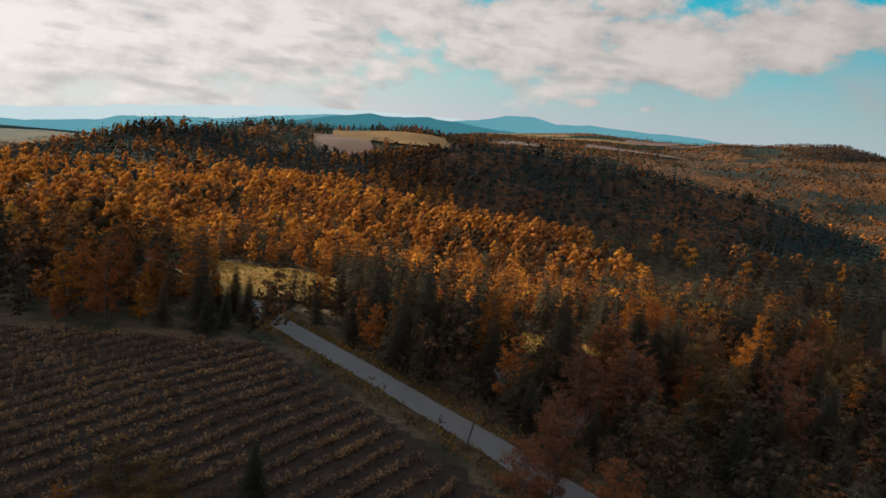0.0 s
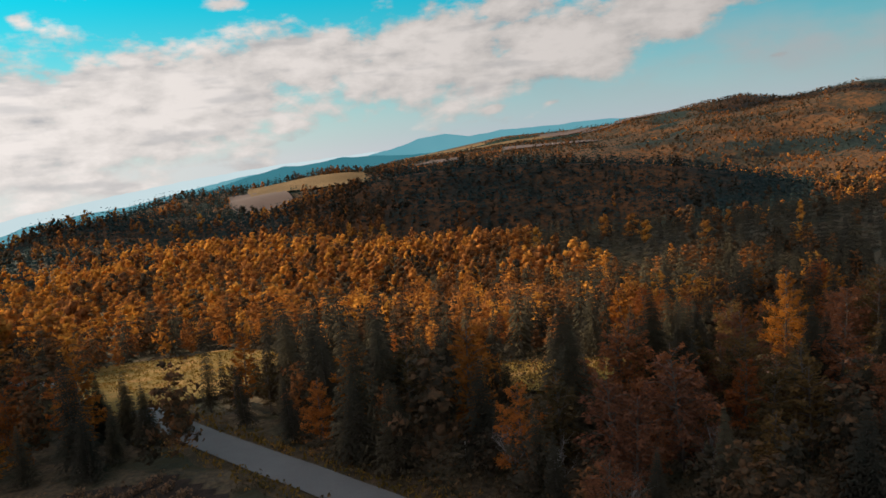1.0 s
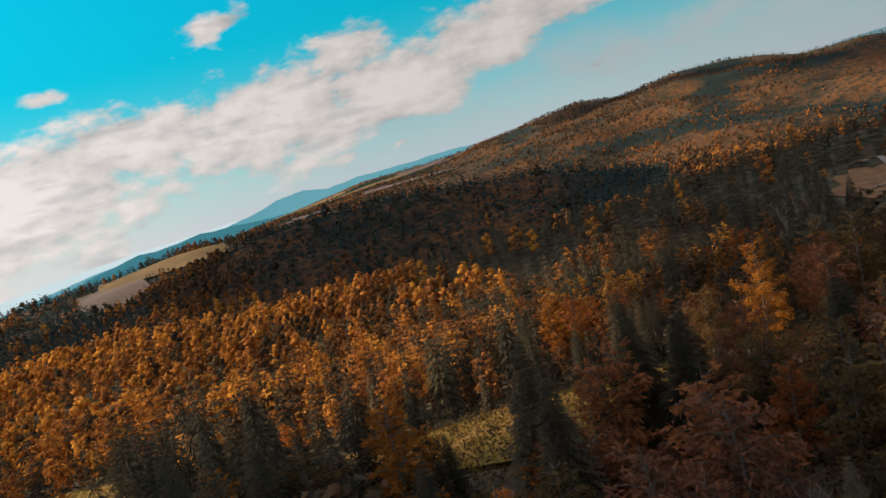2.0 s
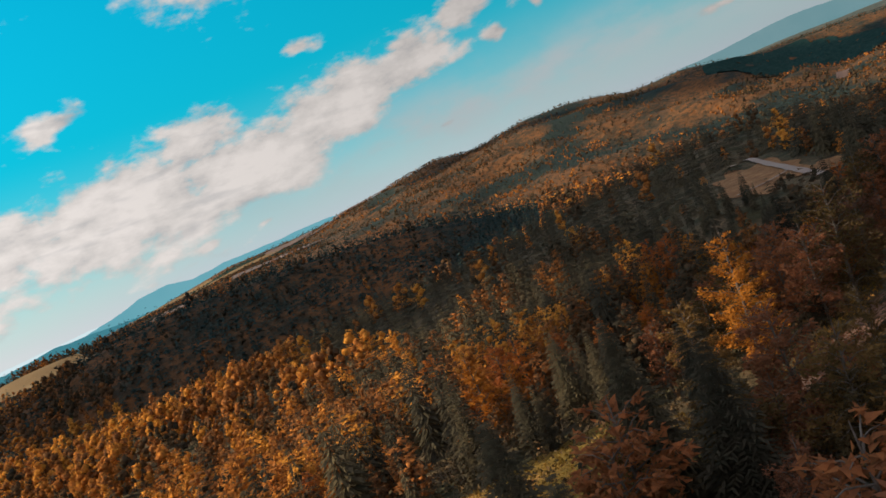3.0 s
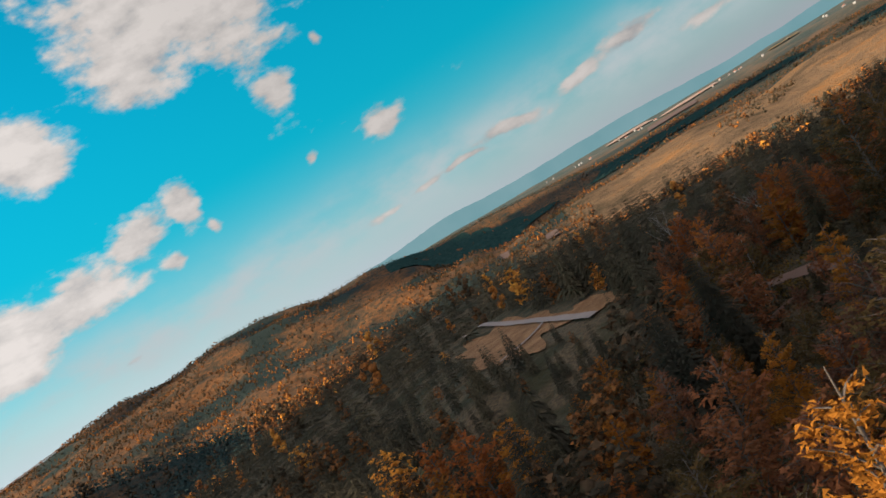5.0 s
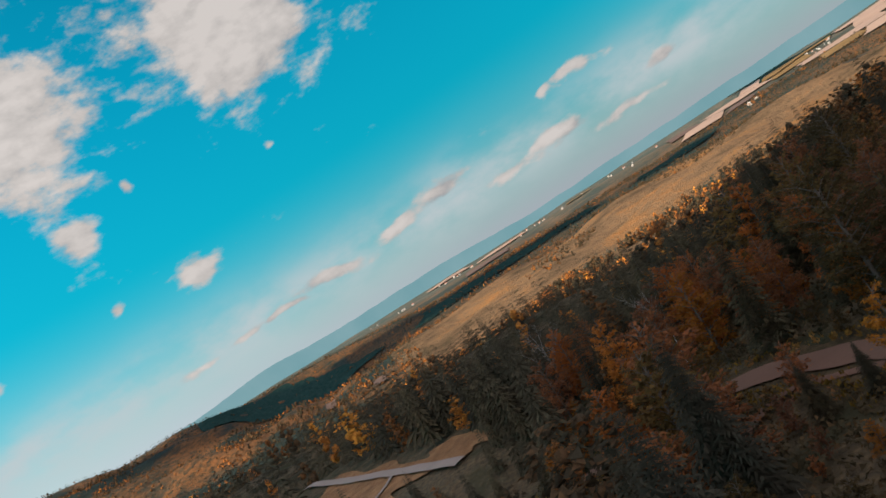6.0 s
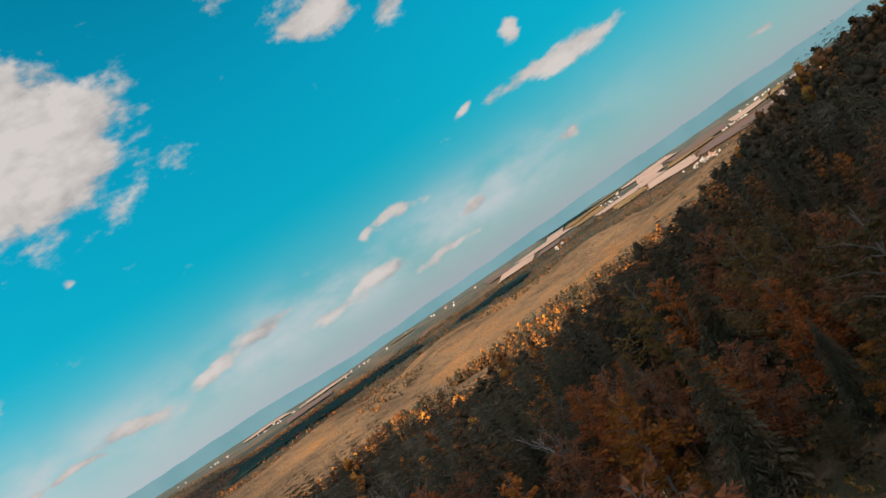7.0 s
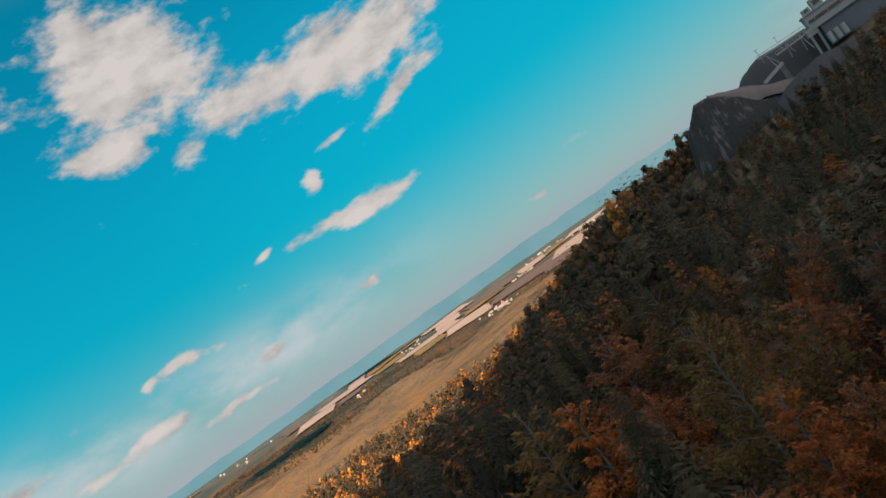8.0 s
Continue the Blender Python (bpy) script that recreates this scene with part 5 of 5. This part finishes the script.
def build_grass():
    """Tufts and weeds on the clearings and along the tracks."""
    rng = np.random.RandomState(8)
    straw = make_leaves("dry grass blades", [(0.0, (0.10, 0.066, 0.014)), (0.5, (0.19, 0.113, 0.024)), (1.0, (0.29, 0.155, 0.050))], True, 0.3)
    x, y = [], []
    for c, h, turn in CLEARINGS[:2]:
        u, w = rng.uniform(-1, 1, (2, 2600))
        ok = u * u + w * w < 1
        co, si = math.cos(radians(turn)), math.sin(radians(turn))
        x.append(c[0] + u[ok] * h[0] * co - w[ok] * h[1] * si)
        y.append(c[1] + u[ok] * h[0] * si + w[ok] * h[1] * co)
    for line, wide in ((ROAD, 3.4), (DIRT, 3.6)):
        p, n = along(line, 0.12)
        side = rng.choice((-1, 1), len(p)) * (2.4 + np.abs(rng.normal(0, wide * 0.45, len(p))))
        x.append(p[:, 0] + n[:, 0] * side)
        y.append(p[:, 1] + n[:, 1] * side)
    x, y = np.concatenate(x), np.concatenate(y)
    free = (line_distance(x, y, ROAD) > 2.4) & (line_distance(x, y, DIRT) > 2.3) & (line_distance(x, y, CLEAR_TRACK) > 2.6)
    x, y = x[free], y[free]
    m = 4
    c = np.repeat(np.column_stack((x, y, height(x, y) + 0.4)), m, 0) + np.column_stack((rng.normal(0, 0.22, (len(x) * m, 2)), rng.uniform(0, 0.35, len(x) * m)))
    v, f = cards(rng, c, 0.34, flat=2.5)
    hue = np.repeat(np.clip(rumple(x, y, 5) + rng.normal(0, 0.15, len(x)), 0, 1), m * 3)
    tagged(new("dry_grass", mesh_from("dry_grass", v, f, straw, hue)), "tufts of dry yellow grass and weeds", "grass", kind="stuff")


def build_undergrowth():
    """Low bushes and saplings on the wood's floor beside the flight."""
    rng = np.random.RandomState(31)
    x, y = scatter(rng, -20, 175, 55, 175, 1.8)
    keep = (line_distance(x, y, [(17, 92), (47, 118), (80, 126), (118, 127), (150, 115)]) < 34) & ~in_field(x, y)
    x, y = x[keep], y[keep]
    free = (line_distance(x, y, ROAD) > 3.6) & (line_distance(x, y, DIRT) > 3.6) & (line_distance(x, y, FOOTPATH) > 1.1)
    x, y = x[free], y[free]
    m = 24
    high = np.repeat(0.4 + 2.4 * rng.uniform(0, 1, len(x)) ** 2, m)
    c = np.repeat(np.column_stack((x, y, height(x, y) + 0.25)), m, 0)
    out = rng.normal(0, 0.42, (len(c), 2))
    c = c + np.column_stack((out, rng.uniform(0, 1, len(c)) * high))
    v, f = cards(rng, c, 0.32, facing=np.column_stack((out, np.full(len(c), 0.5))))
    bush = make_leaves("undergrowth leaves", [(0.0, (0.038, 0.034, 0.020)), (0.5, (0.075, 0.055, 0.030)), (0.85, (0.13, 0.075, 0.036)), (1.0, (0.22, 0.10, 0.036))], True, 0.2)
    hue = np.repeat(np.clip(rng.normal(0.42, 0.25, len(x)), 0, 1), m * 3)
    tagged(new("undergrowth", mesh_from("undergrowth", v, f, bush, hue)), "low brown bushes and saplings on the wood floor", "bushes", kind="stuff")


build_undergrowth()
build_grass()
build_field()


# ---------------------------------------------------------------- small trees and posts of their own
def bare_shape(seed, tall, spread, boughs):
    """A leafless tree: stems that fork twice."""
    rng = np.random.RandomState(seed)
    wood = [tube([(0, 0, -0.3), (0.1, 0, tall * 0.35), (0.0, 0.1, tall * 0.62)], [0.10, 0.07, 0.035], 6)]
    for i in range(boughs):
        a, h = i * 2.4 + rng.uniform(-0.3, 0.3), tall * rng.uniform(0.15, 0.6)
        base = np.array((0.05, 0.03, h))
        end = base + np.array((math.cos(a), math.sin(a), 0)) * spread * rng.uniform(0.5, 1.0) + (0, 0, tall * rng.uniform(0.25, 0.42))
        wood.append(tube([base, base * 0.45 + end * 0.55 + (0, 0, -0.12), end], [0.045, 0.03, 0.012], 4))
        for _ in range(7):
            q = base + (end - base) * rng.uniform(0.35, 1.0)
            tip = q + rng.normal(size=3) * (0.5, 0.5, 0.3) + (0, 0, 0.7)
            wood.append(tube([q, tip], [0.018, 0.008], 3))
    return stack(wood)


def build_small_trees():
    grey = make_bark("grey twigs", (0.11, 0.095, 0.085), (0.22, 0.20, 0.18))
    for i, (x, y, tall) in enumerate([(10, 85, 6.5), (13, 82, 6.0), (17.5, 76, 5.0), (211, 123, 8.0), (143.5, 137.5, 11.5), (152, 154, 12.0), (28, 84, 6.0), (57, 96, 7.0)]):
        ob = new("bare_tree", mesh_from("bare_tree", *bare_shape(200 + i, tall, tall * 0.32, 13), grey))
        ob.matrix_world = pose(x, y, ground_at(x, y), 0, 0, 50 * i)
        tagged(ob, "leafless grey tree with fine twigs", "tree", "bare trees")
    for i, (x, y, tall, lean) in enumerate([(114.5, 135.5, 8.5, 6), (117, 137, 7.5, -5)]):
        base = tagged(new("birch_tree"), "slender birch with a white trunk and few leaves", "tree", "birches beside the track")
        rng = np.random.RandomState(300 + i)
        v, f = tube([(0, 0, -0.3), (0.1, 0.0, tall * 0.5), (0.25, 0.1, tall)], [0.11, 0.08, 0.02], 7)
        trunk = new("trunk", mesh_from("trunk", v, f, PALE_BARK))
        t = rng.uniform(0.5, 1.0, 260)
        a = rng.uniform(0, 2 * np.pi, 260)
        o = (1.15 - t) * 2.6 * rng.uniform(0.2, 1, 260)
        v, f = cards(rng, np.column_stack((np.cos(a) * o + 0.15, np.sin(a) * o, t * tall - 0.3 * o)), 0.24)
        crown = new("crown", mesh_from("crown", v, f, OLIVE))
        trunk.parent = crown.parent = base
        base.matrix_world = pose(x, y, ground_at(x, y), lean, lean * 0.6, 70 * i)
    wood = make_bark("weathered post wood", (0.035, 0.030, 0.026), (0.08, 0.07, 0.06))
    for x, y, tall, lean, r, mat, lab in ((5.2, 72.4, 4.4, 9, 0.11, wood, "dark wooden pole leaning beside the road"), (6.5, 94.5, 2.2, 2, 0.09, PALE_BARK, "short pale marker post at the wood's edge")):
        base = tagged(new("roadside_post"), lab, "post")
        bm = bmesh.new()
        bmesh.ops.create_cone(bm, cap_ends=True, segments=10, radius1=r, radius2=r * 0.75, depth=tall, matrix=Matrix.Translation((0, 0, tall / 2 - 0.3)))
        part("shaft", bm, mat, base)
        bm = bmesh.new()
        bmesh.ops.create_cone(bm, cap_ends=True, segments=10, radius1=r * 0.9, radius2=r * 0.3, depth=0.14, matrix=Matrix.Translation((0, 0, tall - 0.23)))
        part("cap", bm, mat, base)
        base.matrix_world = pose(x, y, ground_at(x, y), 0, lean, 0)


build_small_trees()


# ---------------------------------------------------------------- the quarry on the hill
LAT, DEEP = Vector((-0.743, -0.669, 0)), Vector((0.669, -0.743, 0))
PIT = Vector((101.2, 139.4, 0)) + Vector((0.729, -0.685, 0)) * 183


def pit(sx, d, z):
    """A point at the quarry: metres along its front, behind it, and its height."""
    p = PIT + LAT * sx + DEEP * d
    return Vector((p.x, p.y, z))


def heap(name, profile, mat, label, n=60, seed=1, gully=0.5):
    """A body of rock: rows along the front, each (distance behind, base height, crest function)."""
    s0, s1, rows = profile
    v = []
    for d, z in rows:
        for i in range(n + 1):
            t = i / n
            q = pit(s0 + (s1 - s0) * t, d(t) if callable(d) else d, z(t) if callable(z) else z)
            k = noise.fractal(Vector((q.x * 0.22 + seed, q.y * 0.22, q.z * 0.05)), 1.0, 2.0, 5)
            q += DEEP * k * gully * 1.6 + Vector((0, 0, k * gully * 0.8))
            v.append(tuple(q))
    m = n + 1
    f = [(j * m + i, j * m + i + 1, (j + 1) * m + i + 1, (j + 1) * m + i) for j in range(len(rows) - 1) for i in range(n)]
    return tagged(new(name, mesh_from(name, np.array(v), np.array(f), mat)), label, "rock", kind="structure")


def box(bm, size, m):
    bmesh.ops.create_cube(bm, size=1.0, matrix=m @ Matrix.Diagonal((*size, 1.0)))


def beam(bm, a, b, r):
    d = b - a
    m = Matrix.Translation((a + b) / 2) @ d.to_track_quat("Z", "Y").to_matrix().to_4x4()
    box(bm, (r, r, d.length), m)


def make_cliff():
    """Dark rock with pale streaks that run down the face."""
    m, k = material("streaked quarry rock")
    p = place(k)
    mapping = k.add("ShaderNodeMapping")
    mapping.inputs["Scale"].default_value = (1.0, 1.0, 0.06)
    k.put(mapping.inputs[0], p)
    streak, fine = k.noise(mapping.outputs[0], 0.75, 4, 0.6), k.noise(p, 1.2, 5, 0.7)
    colour = k.mix(k.math("MULTIPLY", k.smooth(streak, 0.54, 0.68), 0.75), k.mix(fine, (0.021, 0.020, 0.020), (0.044, 0.041, 0.038)), (0.115, 0.100, 0.092))
    finish(k, colour, 0.95, fine, 0.9, 0.5, spec=0.1)
    return m


def build_quarry():
    dark = make_gravel("dark scree", (0.022, 0.022, 0.022), (0.046, 0.044, 0.042), 0.15)
    dust = make_gravel("pale quarry dust", (0.085, 0.068, 0.060), (0.15, 0.120, 0.108), 0.2)
    wall = make_gravel("stained pale plaster", (0.20, 0.19, 0.18), (0.28, 0.265, 0.25), 0.1)
    grey = make_gravel("grey sheet cladding", (0.085, 0.085, 0.088), (0.13, 0.13, 0.135), 0.1)
    brown = make_gravel("brown window band", (0.085, 0.050, 0.045), (0.12, 0.075, 0.065), 0.2)
    steel = make_gravel("weathered painted steel", (0.20, 0.19, 0.18), (0.30, 0.285, 0.27), 0.3)
    # crest of the cliff and of the heaps along the front, by metres
    crest = lambda x: float(np.interp(x, (-8, -5, 0, 4, 9, 13, 18, 60), (8, 16, 21, 20.6, 17.4, 13.2, 11.5, 11)))
    span = lambda s0, s1, t: s0 + (s1 - s0) * t
    heap("quarry_face", (-8, 40, [(-7, 0.0), (lambda t: -4.5, lambda t: crest(span(-8, 40, t)) * 0.5), (lambda t: -1.5, lambda t: crest(span(-8, 40, t)) - 0.8), (0, lambda t: crest(span(-8, 40, t))),
         (8, lambda t: crest(span(-8, 40, t)) - 0.4), (30, lambda t: crest(span(-8, 40, t)) - 1.5), (60, 2.0)]), make_cliff(), "dark quarry face with pale vertical streaks", seed=2, n=120, gully=0.55)
    up = lambda t: float(np.interp(span(3.5, 21, t), (3.5, 9, 15, 21), (21.2, 18.7, 15.7, 12.6)))
    low = lambda t: float(np.interp(span(3.5, 21, t), (3.5, 8, 12.5, 21), (20.4, 16.8, 13.2, 11.4)))
    heap("haul_ramp", (3.5, 21, [(-1.4, low), (-0.6, lambda t: 0.5 * (low(t) + up(t)) + 0.1), (2.5, up), (5, lambda t: up(t) - 2.5)]), dust, "pale dusty haul ramp across the quarry face", seed=4, gully=0.8)
    side = lambda t: float(np.interp(span(12, 46, t), (12, 14.5, 18, 26, 33, 46), (5, 10.5, 12.2, 14.0, 13.0, 9.5)))
    heap("scree_heap", (12, 46, [(-30, 1.0), (-14, lambda t: side(t) * 0.55), (-3, side), (3, side), (9, 8.0)]), dark, "smooth dark scree heap below the quarry", seed=9, gully=0.55)
    top = lambda t: float(np.interp(span(8.5, 60, t), (8.5, 11.5, 17, 24, 30, 60), (17.5, 20.2, 21.8, 21.2, 20.8, 20)))
    heap("rock_mound", (8.5, 60, [(5, 10.0), (9, lambda t: 12 + 0.35 * (top(t) - 12)), (13, lambda t: 12 + 0.75 * (top(t) - 12)), (17, top), (24, lambda t: top(t) - 0.5), (34, 10.0)]), dark, "dark rock mound behind the ramp", seed=6, gully=0.55)

    face = Matrix((LAT, DEEP, (0, 0, 1))).transposed().to_4x4()
    at = lambda sx, d, z: Matrix.Translation(pit(sx, d, z)) @ face
    works = tagged(new("quarry_works"), "pale stone-crushing works with a brown window band", "building")
    bm = bmesh.new()
    box(bm, (15, 6, 5.4), at(38.5, 9, 16.6))
    part("base_storey", bm, grey, works, "grey sheet-clad lower storey")
    bm = bmesh.new()
    box(bm, (18, 7.4, 3.5), at(38, 9, 21.0))
    part("upper_storey", bm, wall, works)
    bm = bmesh.new()
    box(bm, (17.2, 0.2, 0.7), at(38.2, 5.22, 21.2))
    part("window_band", bm, brown, works, "long brown window band")
    for sx in range(31, 47, 3):
        bm = bmesh.new()
        box(bm, (0.18, 0.24, 0.8), at(sx, 5.18, 21.2))
        part("mullion", bm, wall, works)
    bm = bmesh.new()
    box(bm, (18.5, 8.0, 0.3), at(38, 9, 22.92))
    part("roof", bm, steel, works)
    for sx, w, h in ((30.6, 1.8, 1.3), (33.2, 2.4, 2.4), (37, 2.2, 1.6), (41, 2.6, 2.8)):
        bm = bmesh.new()
        box(bm, (w, 3.5, h), at(sx, 8.5, 23.08 + h / 2))
        unit_ob = part("roof_housing", bm, wall, works)
        bm = bmesh.new()
        box(bm, (w * 0.5, 0.2, h * 0.4), at(sx, 6.66, 23.1 + h * 0.55))
        part("louvre", bm, brown, unit_ob)
    for sx in (28.3, 30.0):
        bm = bmesh.new()
        box(bm, (0.5, 0.8, 6.0), at(sx, 6.5, 16.4) @ Matrix.Rotation(radians(4), 4, "Y"))
        part("pier", bm, wall, works, "pale concrete pier")
    bm = bmesh.new()
    box(bm, (2.4, 3.0, 1.9), at(29.0, 7.0, 19.2))
    part("chute_head", bm, wall, works)
    for sx in (31.4, 32.9, 34.4):
        bm = bmesh.new()
        bmesh.ops.create_cone(bm, cap_ends=True, segments=18, radius1=0.65, radius2=0.65, depth=2.6, matrix=Matrix.Translation(pit(sx, 4.6, 15.6)))
        part("silo", bm, steel, works, "small grey steel silo")
    belt = tagged(new("conveyor"), "thin sloping steel conveyor gallery on splayed legs", "conveyor")
    for a, b in ((pit(17.0, 5, 21.1), pit(28.2, 6.5, 20.7)), (pit(20.5, 4, 19.4), pit(28.2, 5.5, 19.6))):
        bm = bmesh.new()
        beam(bm, a, b, 0.34)
        part("belt_gallery", bm, steel, belt)
        bm = bmesh.new()
        rise = Vector((0, 0, 0.75))
        beam(bm, a + rise, b + rise, 0.09)
        for i in range(13):
            beam(bm, a.lerp(b, i / 12), a.lerp(b, i / 12) + rise, 0.07)
        part("handrail", bm, steel, belt)
    for head, feet in ((pit(18.6, 5, 21.0), ((19.4, 16.6), (20.6, 16.8))), (pit(23.4, 5, 20.4), ((23.0, 16.9), (24.2, 17.4))), (pit(26.6, 5.4, 20.4), ((26.2, 16.4), (27.6, 15.8)))):
        for sx, z in feet:
            bm = bmesh.new()
            beam(bm, head, pit(sx, 6, z), 0.16)
            part("leg", bm, steel, belt)
    chute = tagged(new("loading_ramp"), "pale concrete loading ramp below the conveyor", "ramp")
    bm = bmesh.new()
    beam(bm, pit(15.0, 3.2, 15.6), pit(20.6, 5, 17.2), 0.75)
    part("ramp_slab", bm, wall, chute)
    bm = bmesh.new()
    box(bm, (1.2, 1.2, 4.0), at(20.0, 5.4, 15.0))
    part("ramp_pier", bm, grey, chute)
    for sx, h in ((17.6, 2.0), (22.3, 1.8)):
        mast = tagged(new("lamp_mast"), "thin steel mast above the conveyor", "mast")
        bm = bmesh.new()
        beam(bm, pit(sx, 6, 19.5), pit(sx, 6, 21.3 + h), 0.09)
        part("pole", bm, steel, mast)
        bm = bmesh.new()
        beam(bm, pit(sx - 0.5, 6, 21.3 + h), pit(sx + 0.5, 6, 21.3 + h), 0.08)
        part("cross_arm", bm, steel, mast)


build_quarry()


# ---------------------------------------------------------------- far farms and villages
def house_meshes():
    out = []
    white = make_gravel("white render", (0.20, 0.195, 0.19), (0.27, 0.26, 0.25), 0.05)
    roofs = [make_gravel("red roof tiles", (0.26, 0.10, 0.07), (0.34, 0.15, 0.10), 0.05), make_gravel("grey roof", (0.30, 0.29, 0.29), (0.40, 0.39, 0.38), 0.05)]
    w, d, h = 7.0, 5.0, 5.0
    wv = np.array([(x, y, z) for z in (-4, h) for x, y in ((-w, -d), (w, -d), (w, d), (-w, d))])
    wf = np.array([(0, 1, 5, 4), (1, 2, 6, 5), (2, 3, 7, 6), (3, 0, 4, 7), (4, 5, 6, 7)])
    walls = mesh_from("wall", wv, wf, white)
    rv = np.array([(-w - 0.6, -d - 0.6, h), (w + 0.6, -d - 0.6, h), (w + 0.6, d + 0.6, h), (-w - 0.6, d + 0.6, h), (-w - 0.6, 0, h + 4.2), (w + 0.6, 0, h + 4.2)])
    for m in roofs:
        bm = bmesh.new()
        vs = [bm.verts.new(p) for p in rv]
        for q in ((0, 1, 5, 4), (2, 3, 4, 5), (3, 0, 4), (1, 2, 5)):
            bm.faces.new([vs[i] for i in q])
        me = bpy.data.meshes.new("roof")
        bm.to_mesh(me)
        bm.free()
        me.materials.append(m)
        out.append(me)
    return walls, out


def build_villages():
    rng = np.random.RandomState(21)
    walls, roofs = house_meshes()
    for az, r, n, sa, sr, scale in ((-111.2, 2080, 44, 0.6, 55, 1.05), (-121.5, 2950, 34, 0.8, 90, 1.3), (-114.5, 2850, 14, 0.7, 60, 1.2), (-117, 3250, 16, 0.9, 80, 1.3), (-104, 3000, 10, 0.6, 80, 1.2), (-72, 3450, 9, 1.4, 130, 1.6),
                                    (-66.5, 3300, 6, 1.0, 130, 1.6), (-80, 3200, 9, 2.0, 150, 1.6), (-88, 3250, 8, 1.6, 150, 1.6), (-98.5, 2350, 5, 0.4, 40, 1.5), (-12.8, 1640, 2, 0.22, 6, 1.4)):
        for _ in range(n):
            x, y = spot(az + rng.normal(0, sa), r + rng.normal(0, sr))
            house = tagged(new("house"), "small white house in the far valley", "house", "houses of the far villages")
            for nm, me in (("wall", walls), ("roof", roofs[rng.randint(2)])):
                ob = new(nm, me)
                ob.parent = house
            house.matrix_world = pose(x, y, ground_at(x, y) + 2.0, 0, 0, rng.uniform(0, 180))
            k = 0.40 * scale * rng.uniform(0.7, 1.2)
            house.scale = (k, k, k)


build_villages()
build_woods()
